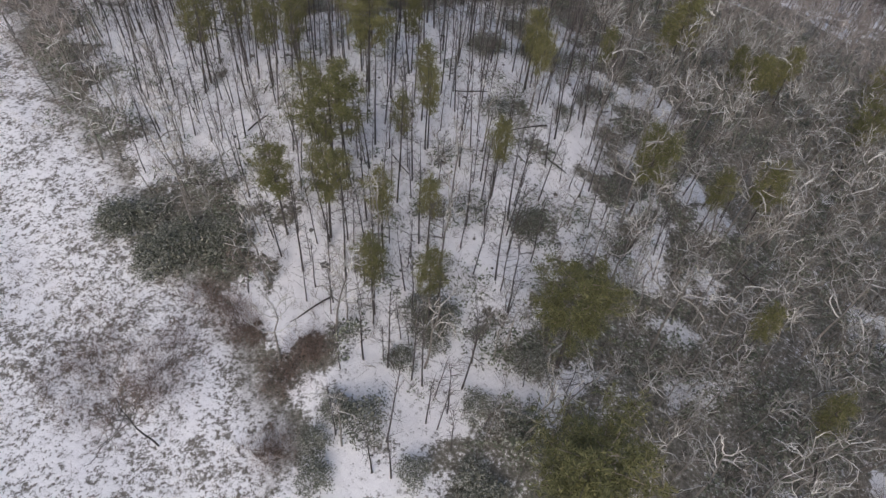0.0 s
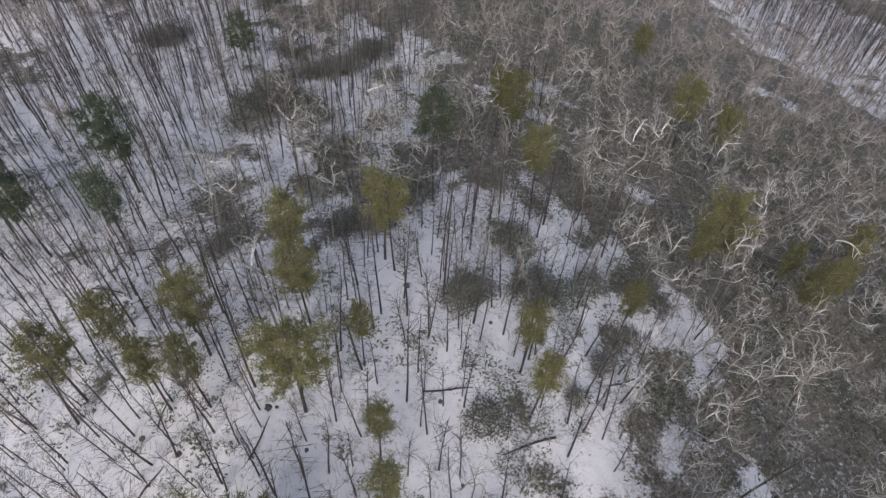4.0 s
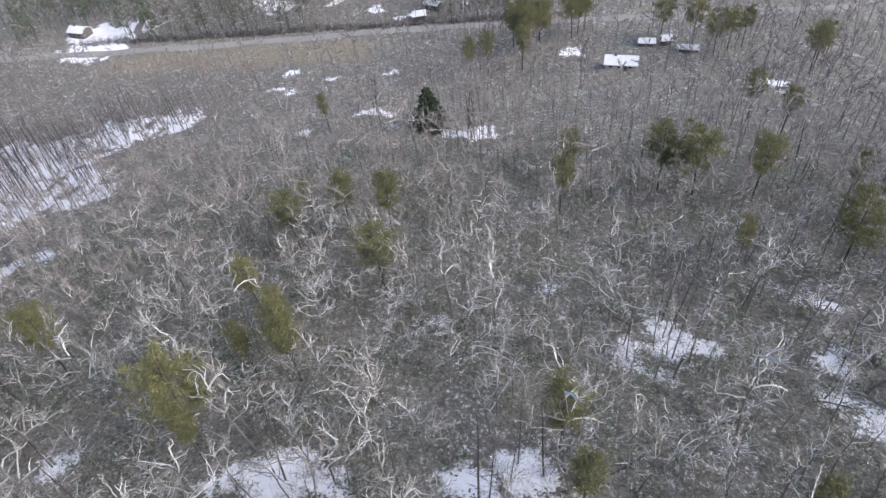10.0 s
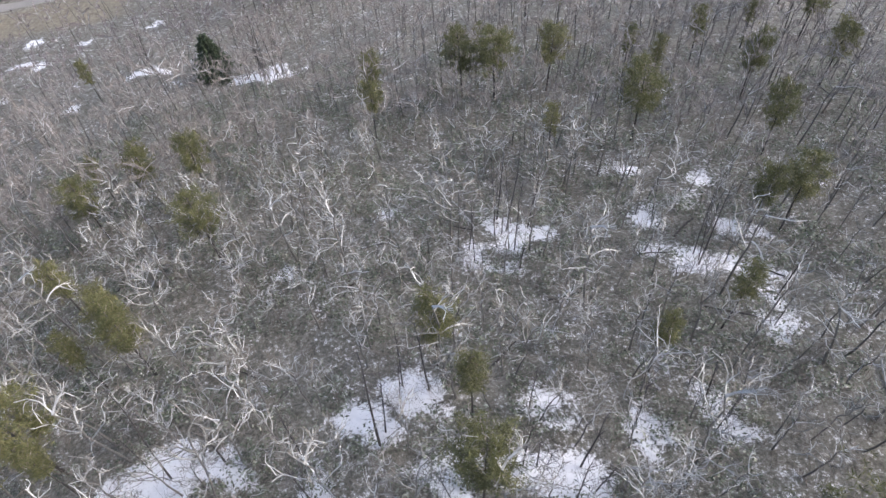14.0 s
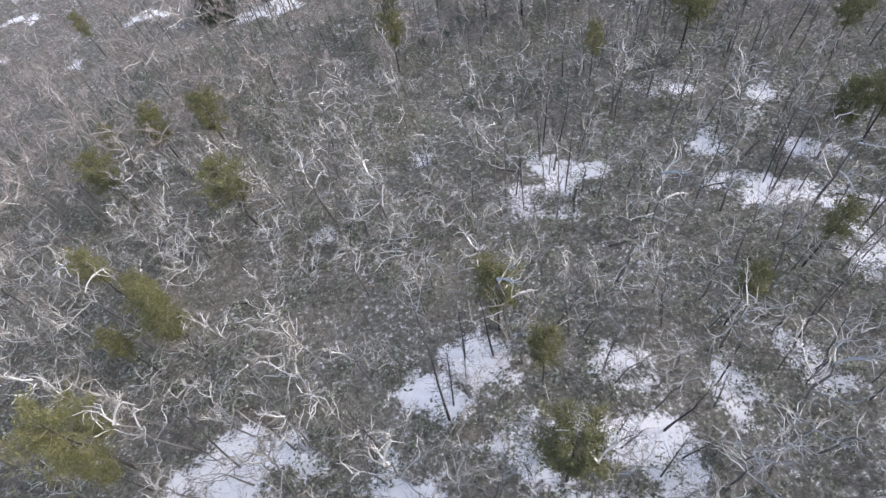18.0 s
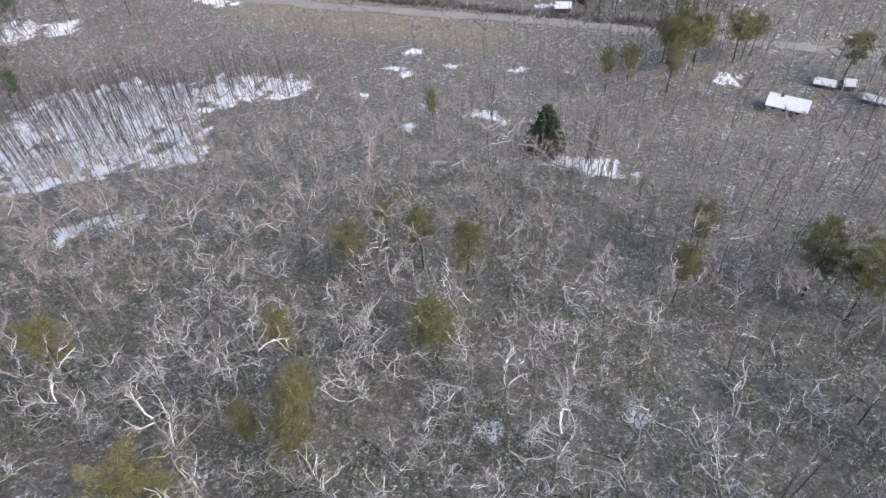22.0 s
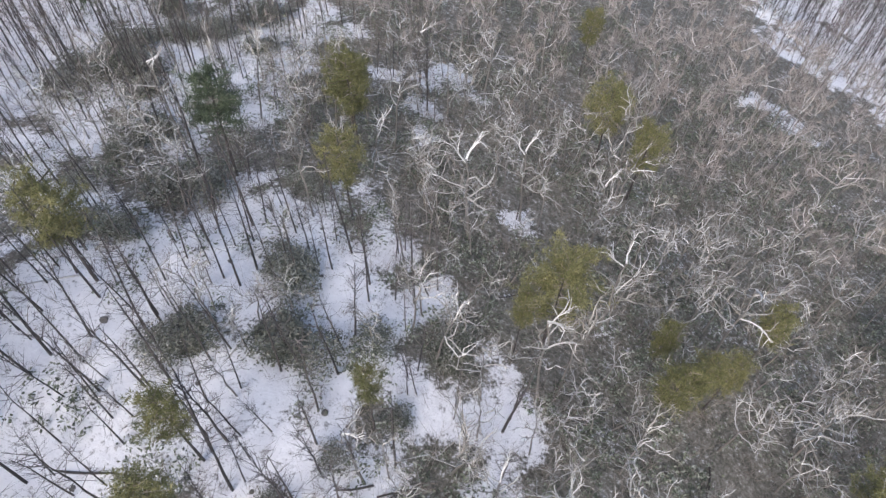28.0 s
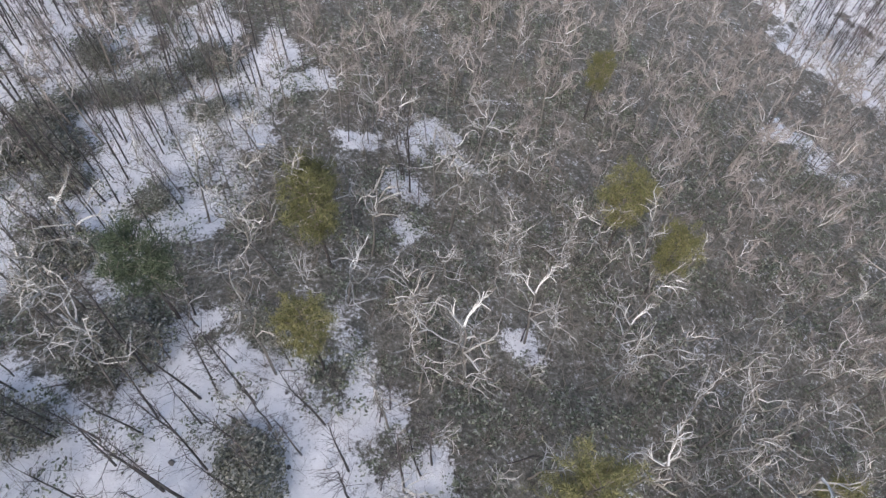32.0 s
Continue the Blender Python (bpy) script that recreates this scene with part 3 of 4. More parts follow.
def place(x, y, scale=1.0, turn=0.0, sink=0.08, tall=1.0):
    return Matrix.LocRotScale((x, y, float(height(x, y)) - sink), Euler((0, 0, turn)), (scale, scale, scale * tall))


FINE = {"twig_spray", "stemwork", "foliage", "branchwork"}


def thing(name, parts, label, category, group, mats):
    """An Empty with one mesh child a part; what is too fine to pick apart is stuff."""
    top = tagged(new(name), label, category, group)
    for (part_name, geo), mat in zip(parts, mats):
        ob = new(part_name, geo.mesh(part_name, [mat]))
        ob.parent = top
        if part_name in FINE:
            ob["kind"] = "stuff"
    return top


def tree_thing(name, tree, label, group, limb_mat):
    """A bare tree: trunk, each limb, and on each limb its spray of twigs."""
    top = tagged(new(name), label, "tree", group)
    new("trunk", tree[0].mesh("trunk", [HARDWOOD])).parent = top
    for b, w in zip(tree[1], tree[2]):
        limb = new("limb", b.mesh("limb", [limb_mat]))
        limb.parent = top
        spray = tagged(new("twig_spray", w.mesh("twig_spray", [TWIG])), kind="stuff")
        spray.parent = limb
    return top


def strew(name, kinds, spots, mats, label, category, rng, lo=0.8, hi=1.2, tall=0.15):
    """Many plants too thick to count, joined into one object."""
    vs, fs, ss, n = [], [], [], 0
    arr = []
    for parts in kinds:
        whole = Geo()
        for slot, g in enumerate(parts):
            v, f, _ = g.arrays()
            whole.put(v, f, slot)
        arr.append(whole.arrays())
    z = height(spots[:, 0], spots[:, 1]) - 0.08
    for (x, y), zz in zip(spots, z):
        v, f, s = arr[rng.integers(len(arr))]
        a, k = rng.uniform(0, 6.283), rng.uniform(lo, hi)
        c, d = math.cos(a) * k, math.sin(a) * k
        w = np.empty_like(v)
        w[:, 0], w[:, 1], w[:, 2] = c * v[:, 0] - d * v[:, 1] + x, d * v[:, 0] + c * v[:, 1] + y, v[:, 2] * k * (1 + rng.uniform(-tall, tall)) + zz
        vs.append(w)
        fs.append(f + n)
        ss.append(s)
        n += len(v)
    me = build_mesh(name, np.concatenate(vs), np.concatenate(fs), mats, np.concatenate(ss))
    return tagged(new(name, me), label, category, kind="stuff")


def scatter(rng, box, gap, keep):
    """Jittered places inside the box, thinned by keep(x, y), a chance."""
    xs, ys = np.meshgrid(np.arange(box[0], box[1], gap), np.arange(box[2], box[3], gap))
    p = np.stack([xs.ravel(), ys.ravel()], 1) + rng.uniform(-0.5, 0.5, (xs.size, 2)) * gap
    return p[rng.uniform(0, 1, len(p)) < keep(p[:, 0], p[:, 1])]


def built(x, y):
    """1 on the road, yards and house plots, which bear no trees."""
    road = (np.abs(x - 224.5) < 4.5)
    yard = (np.hypot(x - 232, y - 216) < 16) | (np.hypot(x - 181, y - 22) < 7) | (np.hypot(x - 194, y - 8) < 7) | (np.hypot(x - 171, y - 23) < 4)
    return (road | yard).astype(float)


def seen_side(x, y):
    """1 on the side of the hill that the flight looks over."""
    a = np.degrees(np.arctan2(-(x - 10), y - 20))
    return ((a < 50) & (a > -150)).astype(float)


# ---- the wood ----
rng = np.random.default_rng(7)
FULL = [bare_tree(np.random.default_rng(100 + i), h, 9, 4, 150, s) for i, (h, s) in enumerate([(10, 1.0), (11, 1.1), (9, 1.2), (10.5, 0.95), (8.5, 1.15), (11.5, 1.0), (10, 1.25), (9.5, 1.0)])]
MID = [massed(bare_tree(np.random.default_rng(130 + i), h, 6, 1, 270, s, 3, 3, 0.026, True)) for i, (h, s) in enumerate([(10.5, 1.1), (11.5, 1.15), (9.5, 1.25), (10.5, 1.1), (9.5, 1.2)])]
FAR = [massed(bare_tree(np.random.default_rng(160 + i), h, 4, 0, 135, 1.35, 3, 2, 0.046, True)) for i, h in enumerate([10, 11, 9.5, 10.5])]

PINES = [  # x, y, crown width
    [(17.9, 66, 2.8), (28.7, 51.2, 4.5), (17.8, 70.7, 2.2), (37, 49.3, 3.2), (11.6, 51.9, 3.2), (29.7, 75.2, 2), (4.3, 58.5, 3.2), (44.1, 50.6, 3.8), (3.7, 63, 2.8), (0.9, 54.5, 2.5),
     (2.6, 71.8, 2.7), (3.8, 43.7, 2.4), (-2.9, 67.8, 6), (5.2, 84.8, 5.2), (41.7, 84.8, 2.4), (44.8, 86.7, 6), (36.1, 32, 2.6), (38.5, 22.2, 3), (-6.6, 53, 7.2), (-6.6, 45.3, 5),
     (-11.3, 46, 3.7), (-1, 43.4, 3.4), (3.5, 34.2, 3.3), (-1.8, 35.8, 3.3), (16, 30.3, 6.7), (13.4, 15.7, 7.9), (-2.6, 76.8, 3.8), (-4.1, 83.5, 3.8), (54.9, 79.5, 4.6), (55.2, 84.7, 2.5)],
    [(58.6, 81.5, 3.4), (61.3, 82.6, 3.1), (-11.5, 69, 3.4), (-12.2, 74.5, 4), (-15.2, 69.3, 3.6), (-19.2, 74.4, 3.6), (-23.6, 71.6, 4), (24.8, 97.9, 4.6), (24, 109, 5), (22.6, 113.2, 4.4),
     (12, 101.8, 4.8), (72.7, 72.3, 4.9), (67.5, 88.4, 3.6), (50, 11, 3.8), (49, 7, 3.8), (57.4, 111.3, 4.2), (53.6, 116.2, 5.2), (-33, 91.5, 4.5), (-25.5, 102.2, 5.8), (-23.2, 90, 3.5),
     (76.2, 24.3, 2.8), (75.9, 10.7, 5.9), (90.6, 74.3, 4.2), (86, 88.7, 4.3), (92.4, 81.7, 4.8), (96.4, 46.3, 4), (109.1, 43.5, 4.2), (95.4, 88.7, 2.4), (63.8, -2.2, 4.5), (-14, 130, 4)],
    [(54, 139, 3.8), (101, 23.4, 6.8), (105.5, 28.1, 6), (99, 14.2, 5), (79, -10, 5), (90, -1, 3), (96, 1, 3.2), (76.8, -22.7, 4.8), (96, -12.5, 3.6), (97.5, -24.3, 3.6),
     (93.9, -33.3, 5), (112.2, -29.2, 4.6), (113.5, -45.6, 7.4), (122.3, -36, 5), (123.8, -47.5, 6), (128.8, -1.6, 4.6), (117, -22.2, 5), (139.7, 1.2, 4.5), (198, 49.7, 8), (202.4, 44, 8),
     (145.9, 98.9, 3.1), (139.8, 247.3, 5.7), (121.8, 238.1, 8), (82.6, 210.3, 4.3), (153.6, 243.1, 8), (210.6, 33.5, 7), (-13, 170.9, 5), (75.3, 228.5, 4.7), (86.8, 225.5, 4.7), (52.1, 203.4, 3.3)],
    [(138.1, 255.5, 8), (158.6, 254.4, 8), (-41.1, 100.9, 6.5), (90, 232, 5), (131, 258, 6), (146, 259, 7), (161, 256, 6), (112, 247, 5), (111, 230, 4), (153, 254, 6.5),
     (164, 251, 6), (116, 243, 5), (183, 263, 5), (137, 214, 4.5), (193, 250, 5), (202, 232, 5), (127, 250, 5), (139, 256, 6), (170, 256, 5), (204.9, 52.2, 6),
     (210.3, 48.7, 6.5), (207.9, 44.1, 6), (212.8, 31.4, 5), (215.6, 29, 5), (205.4, 6.7, 6), (201.9, -2.3, 6), (2, 258, 6), (8, 262, 6), (14, 256, 6), (10, 246, 5.5), (18, 248, 5.5), (3, 248, 6), (22, 240, 4.5), (189, -5, 6), (193, -10, 5.5), (196, -15, 5), (172, -25, 5.5), (177, -28, 5), (184, 60, 4.5), (187, 50, 5), (181, 65, 4)],
]
PALE = [
    [(-10.5, 30.6), (-4.4, 22.3), (29.7, 49.1), (44.8, 76.5), (23.7, 40.5), (46.5, 79.9), (29.7, 37.5), (50.7, 83.6), (46.8, 57.4), (24.9, 35.3), (23.0, 104.3), (29.4, 28.2),
     (57.0, 95.8), (60.8, 69.2), (32.8, 87.0), (45.4, 48.5), (34.2, 33.8), (59.4, 89.7), (28.8, 16.8), (68.1, 81.9), (61.9, 78.4), (54.4, 45.8), (63.7, 99.5)],
    [(76.2, 60.5), (71.0, 95.8), (62.9, 59.3), (63.7, 68.7), (57.1, 65.5), (33.7, 29.0), (38.6, 126.6), (45.0, 101.9), (53.3, 93.1), (38.4, 55.7), (85.3, 50.6), (26.3, 129.7),
     (43.1, 14.6), (33.9, 38.4), (59.7, 123.3), (81.5, 81.2), (67.4, 56.5), (80.7, 49.5), (79.5, 96.8), (52.2, 106.1), (77.6, 66.1), (80.7, 110.6), (88.1, 110.3), (43.5, 157.5)],
]


def closed(x, y):
    return (1 - in_field(x, y)) * (1 - in_meadow(x, y)) * (1 - built(x, y)) * seen_side(x, y)


def in_grove(x, y):
    """1 in the pine grove on the hilltop."""
    return ((y > 153 + 0.55 * (x + 62) + 5 * wobble(x, y, 3)) & (y < 256 - 0.3 * (x + 60)) & (x < 14)).astype(float)


def ring(x, y):
    return np.hypot(x - 25, y - 60)


def clear_of(p, places, gap):
    keep = np.ones(len(p), bool)
    for q in places:
        keep &= np.hypot(p[:, 0] - q[0], p[:, 1] - q[1]) > gap
    return p[keep]


spots = scatter(rng, (-60, 320, -60, 320), 3.8, lambda x, y: closed(x, y) * (1 - 0.75 * in_grove(x, y)) * np.where(openness(x, y) > 0.55, np.where((x > 138) & (y < 140) | (x > 245), 0.8, np.where(ring(x, y) > 95, np.where(x < 104, 0.55, 0.3), np.where((x > 29) & (y < 75) | (x > 36), 0.62, 0.05))), np.where(wobble(x, y, 1.5) > -0.3, 1.0, 0.55)))
spots = clear_of(spots, [p for g in PINES for p in g], 1.3)
spots = clear_of(clear_of(spots, [p for g in PALE for p in g], 2.0), [(144.5, 73.4)], 7.0)
d = ring(spots[:, 0], spots[:, 1])
near, mid, far = spots[d < 66], spots[(d >= 66) & (d < 130)], spots[(d >= 130) & (d < 300)]
far = far[rng.uniform(0, 1, len(far)) < 0.66]
near = near[np.argsort(ring(near[:, 0], near[:, 1]))]

TREE_LABEL = "leafless grey hardwood tree with crooked pale branches"
models = []
for tree in FULL:
    models.append(tree_thing("bare_tree", tree, TREE_LABEL, "hardwoods of the hillside", LIMB))
for i, (x, y) in enumerate(near[:300]):
    k, m = rng.uniform(0.72, 1.22), place(x, y, 1.0, rng.uniform(0, 6.28))
    m = m @ Matrix.Diagonal((k, k, k * rng.uniform(0.9, 1.1), 1))
    if i < len(models):
        models[i].matrix_basis = m
    else:
        copy_thing(models[rng.integers(len(models))], m)
strew("near_wood", [massed(t) for t in FULL], near[300:], [HARDWOOD, LIMB, TWIG], "thick leafless hardwood trees on the hillside", "trees", rng, 0.65, 1.25)
strew("hillside_wood", MID, mid, [HARDWOOD, LIMB_FAR, PALE_TWIG], "leafless hardwood trees covering the slope", "trees", rng, 0.65, 1.25)
strew("valley_wood", FAR, far, [HARDWOOD, LIMB_FAR, DIMMED_FAR_TWIG], "distant leafless woods of the valley", "trees", rng)

# old trees with bleached crowns
models = []
for i, (h, sp) in enumerate([(9.5, 1.0), (8.5, 0.95), (10.5, 0.95), (8, 1.05)]):
    tree = bare_tree(np.random.default_rng(180 + i), h, 8, 4, 96, sp * 1.1)
    models.append(tree_thing("old_tree", tree, "old leafless tree with bleached whitish crooked limbs", "bleached old trees", BLEACHED))
for i, (x, y) in enumerate([p for g in PALE for p in g]):
    m = place(x, y, rng.uniform(0.9, 1.15), rng.uniform(0, 6.28))
    if i < 4:
        models[i].matrix_basis = m
    else:
        copy_thing(models[rng.integers(4)], m)

# broad old trees alone at the field's edge
LONE = bare_tree(np.random.default_rng(190), 9.5, 11, 4, 520, 1.45, 6, 5, 0.011)
lone = tagged(new("field_tree"), "broad leafless tree with a brown twiggy crown at the field's edge", "tree", "trees at the field's edge")
new("trunk", LONE[0].mesh("trunk", [BARK])).parent = lone
for b, w in zip(LONE[1], LONE[2]):
    limb = new("limb", b.mesh("limb", [HARDWOOD]))
    limb.parent = lone
    tagged(new("twig_spray", w.mesh("twig_spray", [RUSSET])), kind="stuff").parent = limb
lone.matrix_basis = place(-19.7, 22.7, 1.0, 2.0)
copy_thing(lone, place(-14.4, 38.3, 0.8, 4.1))

# ---- slender young trees in the open snow ----
poles = scatter(rng, (-65, 185, 15, 320), 2.35, lambda x, y: closed(x, y) * (openness(x, y) > 0.5) * np.where(x < 0, 0.95, np.where(ring(x, y) > 90, 0.95, 0.75)))
known = [(-0.6, 22.6), (-5.0, 23.3), (3.9, 23.8), (-1.8, 19.9), (6.4, 27.7), (1.6, 32.3), (-4.9, 29.7), (-2.8, 30.8), (-1.9, 34.7), (-4.8, 40.0),
         (-6.1, 35.9), (2.9, 24.4), (-0.2, 19.4), (8.1, 23.8), (5.0, 21.8)]
poles = np.concatenate([clear_of(poles, known, 1.0), known])
poles = poles[np.argsort(ring(poles[:, 0], poles[:, 1]))]
KINDS = [pole_tree(np.random.default_rng(200 + i), h) for i, h in enumerate([9, 10.5, 12, 8, 11, 7])]
models = [thing("young_tree", (("stem", s), ("twig_spray", w)), "slender dark leafless young tree standing in snow", "tree", "young trees in the snow", (BARK, STEM_TWIG)) for s, w in KINDS]
for i, (x, y) in enumerate(poles[:300]):
    m = place(x, y, rng.uniform(0.8, 1.2), rng.uniform(0, 6.28))
    if i < len(models):
        models[i].matrix_basis = m
    else:
        copy_thing(models[rng.integers(len(models))], m)
if len(poles) > 300:
    strew("young_wood", KINDS, poles[300:], [BARK, STEM_TWIG], "slender young leafless trees in snow", "trees", rng)

# ---- pines ----
models = {}
for dark in (0, 1):
    for size, (h, w, tufts, bare) in enumerate([(13.4, 4.4, 390, 0.51), (14.0, 5.8, 590, 0.49), (14.8, 7.4, 860, 0.44)]):
        for alt in (0, 1):
            t, b, c = pine_tree(np.random.default_rng(300 + 10 * dark + 3 * size + alt), h, w, tufts, bare, 14)
            models[dark, size, alt] = [t, b, c, w, None]


def pine(x, y, w, dark):
    size = 0 if w < 3.7 else 1 if w < 5.6 else 2
    key = (dark, size, int(rng.integers(2)))
    t, b, c, own, top = models[key]
    k = min(1.4, max(0.8, 1.3 * w / own))
    m = place(x, y, 1.0, rng.uniform(0, 6.28)) @ Matrix.Diagonal((k, k, 0.66 + 0.29 * k, 1))
    if top is None:
        label = "dark green pine with a tall bare trunk" if dark else "olive green pine with a loose crown and bare lower trunk"
        top = thing("pine_tree", (("trunk", t), ("branchwork", b), ("crown", c)), label, "pine", "pines among the hardwoods", (BARK, TWIG, NEEDLE_DARK if dark else NEEDLE))
        models[key][4] = top
        top.matrix_basis = m
    else:
        copy_thing(top, m)


for group in PINES:
    for x, y, w in group:
        pine(x, y, w, 1 if (x < -12 and y > 88) or y > 200 or (x, y) == (12.0, 101.8) else 0)

t, b, c = spruce_tree(np.random.default_rng(5), 11.0, 11.5)
thing("spruce_tree", (("trunk", t), ("branchwork", b), ("crown", c)), "dark blue-green conical spruce above the bare wood", "spruce", "", (BARK, BARK, NEEDLE_DARK)).matrix_basis = place(144.5, 73.4)

# the far pine grove
grove = scatter(rng, (-98, 16, 150, 262), 5.4, lambda x, y: in_grove(x, y) * 0.9)
strew("pine_grove", [pine_tree(np.random.default_rng(330 + i), 11.5, 6.4, 30, 0.3, 8, 4, 2.5) for i in range(3)], grove, [BARK, TWIG, NEEDLE_DARK], "dark pine grove on the hilltop", "pines", rng)

# ---- undergrowth ----
SHRUBS = [  # x, y, radius
    [(-23.57, 46.43, 5.7), (-13.56, 119, 5.4), (-13.5, 161.9, 5.2), (8.391, 97.73, 4), (-31.77, 147.8, 4.2), (-7.601, 120.8, 4.1), (-9.655, 127.5, 4.1), (-8.875, 124.2, 4.1), (5.471, 139.2, 3.9),
     (-0.2593, 133.2, 3.4), (22.55, 80.84, 3.7), (-27.5, 48.16, 3.6), (-0.1174, 107.9, 3.6), (19.59, 88.39, 3.4), (-18.47, 44.01, 3.5), (-22.93, 43.37, 3.5), (13.54, 79.24, 3.1), (-8.314, 138.9, 3.1),
     (36.1, 83.92, 2.8), (-5.302, 131.6, 3), (-3.708, 116.6, 2.9), (3.639, 35.58, 2.8), (7.54, 130.6, 2.6), (7.109, 17.84, 2.6), (0.02264, 104.1, 2.5), (1.252, 91.31, 2.5), (19.8, 100.8, 2.5)],
    [(-13.62, 89.16, 2.4), (-2.744, 24.37, 2.3), (4.793, 91.03, 2.1), (11.69, 23.25, 2.3), (28.76, 82.9, 2.1), (13.53, 65.78, 2.2), (15.07, 47.9, 2.2), (5.404, 115.6, 2), (13.23, 30.12, 2), (-2.706, 97.46, 1.7),
     (23.08, 68.17, 1.2), (-5.1, 25.7, 1.6), (-6.8, 22.6, 1.5), (0.8, 30.8, 1.2), (7.7, 25.8, 1.5), (1.6, 19.7, 1.5), (-6.6, 19.7, 1.6), (4, 32.7, 1.5), (31.5, 76, 1.5), (27, 72, 1.4)],
]
LAURELS = [shrub(np.random.default_rng(400 + i), 1.9, 1.9, n, 8, 0.88) for i, n in enumerate([1350, 1500, 1200])]
models = [thing("laurel_shrub", (("stemwork", a), ("foliage", f)), "grey-green evergreen laurel shrub in the snow", "shrub", "laurels in the snow", (BARK, LAUREL_DARK)) for a, f in LAURELS]
count = 0
for group in SHRUBS:
    for x, y, r in group:
        for j in range(1 if r < 2.4 else 3):
            a, e = rng.uniform(0, 6.28), 0.0 if r < 2.4 else 0.42 * r
            k = max(0.6, min(1.3, (r * 0.8 if r < 2.4 else 0.56 * r) / 1.9))
            m = place(x + e * math.cos(a + 2.1 * j), y + e * math.sin(a + 2.1 * j), k, a)
            if count < 3:
                models[count].matrix_basis = m
            else:
                copy_thing(models[rng.integers(3)], m)
            count += 1

SMALL = [shrub(np.random.default_rng(420 + i), 1.8, 1.6, 80, 1, 1.25) for i in range(5)]
low = scatter(rng, (-50, 170, -40, 200), 2.5, lambda x, y: closed(x, y) * np.where(openness(x, y) > 0.5, np.where(openness(x, y) > 0.9, 0.17, 0.34), 0.95) * (ring(x, y) < 110) * np.where(wobble(x, y, 1.3) > -0.15, 1.0, 0.3))
strew("laurel_thicket", SMALL, low, [BARK, LAUREL], "evergreen laurel thicket under the bare trees", "shrubs", rng, 0.7, 1.35)


def brush_clump(rng, n, h, r0):
    g = Geo()
    a = rng.normal(0, 0.25, (n, 3)) * (1, 1, 0)
    dd = rng.normal(0, 0.5, (n, 3)) * (1, 1, 0) + (0, 0, 1)
    b = a + dd * rng.uniform(0.4, 1, (n, 1)) * h
    g.spikes(a, b, r0)
    q = a + (b - a) * rng.uniform(0.3, 0.7, (n, 1))
    g.spikes(q, q + (dd + rng.normal(0, 0.5, (n, 3))) * 0.4 * h, r0 * 0.6)
    return (g,)


TUFT = [brush_clump(np.random.default_rng(440 + i), 9, 2.0, 0.018) for i in range(4)]
brush = scatter(rng, (-60, 130, -20, 160), 1.9, lambda x, y: closed(x, y) * np.where(openness(x, y) > 0.5, np.where(openness(x, y) > 0.9, 0.52, 0.6), 0.75) * (ring(x, y) < 90) * np.where(wobble(x + 9, y + 5, 1.4) > -0.2, 1.0, 0.5))
strew("brush", TUFT, brush, [BRUSH], "dry twiggy brush poking out of snow", "brush", rng)
SAPLING = [brush_clump(np.random.default_rng(450 + i), 7, 4.6, 0.02) for i in range(4)]
haze = scatter(rng, (-60, 140, -30, 170), 2.5, lambda x, y: closed(x, y) * np.where(openness(x, y) > 0.6, 0.16, 0.5) * (ring(x, y) < 100))
strew("saplings", SAPLING, haze, [TWIG], "thin grey-brown saplings crowding the wood", "saplings", rng)
far_shrubs = scatter(rng, (85, 185, 140, 225), 3.4, lambda x, y: closed(x, y) * (openness(x, y) > 0.5) * (wobble(x, y, 2.4) > 0.05) * 0.8)
strew("slope_shrubs", SMALL, far_shrubs, [BARK, LAUREL_DARK], "grey laurel shrubs on the snowy slope", "shrubs", rng, 0.8, 1.4)
GRASS = [brush_clump(np.random.default_rng(460 + i), 9, 0.7, 0.02) for i in range(3)]
tufts = scatter(rng, (-80, -5, 0, 110), 1.15, lambda x, y: (in_field(x, y) > 0.4) * (wobble(x, y, 2.2) > -0.2) * 0.6)
thick = np.array([(-18.2, 37.7, 2.6), (-15.2, 35.6, 2.4), (-25.3, 26.4, 4.2), (-21.8, 28, 3.4), (-29, 29.8, 4.4), (-20.5, 32, 4.0), (-14, 33.8, 2.2), (-10, 29, 2.4), (-8, 31.8, 1.8), (-10.3, 21.9, 2.2), (-26, 33, 4.5)])
red = np.concatenate([c[:2] + rng.normal(0, 0.5, (70, 2)) * c[2] for c in thick])
LOW = [brush_clump(np.random.default_rng(470 + i), 9, 1.1, 0.016) for i in range(4)]
strew("russet_brush", LOW, red, [RUSSET], "russet leafless brush at the field's edge", "brush", rng)
strew("field_grass", GRASS, tufts, [STRAW], "dry pale grass tufts in the snowy field", "grass", rng)

# ---- the valley: road and houses ----
ROAD = varied("worn_asphalt", [(0.2, (0.24, 0.225, 0.205)), (0.8, (0.38, 0.36, 0.335))], 0.2)


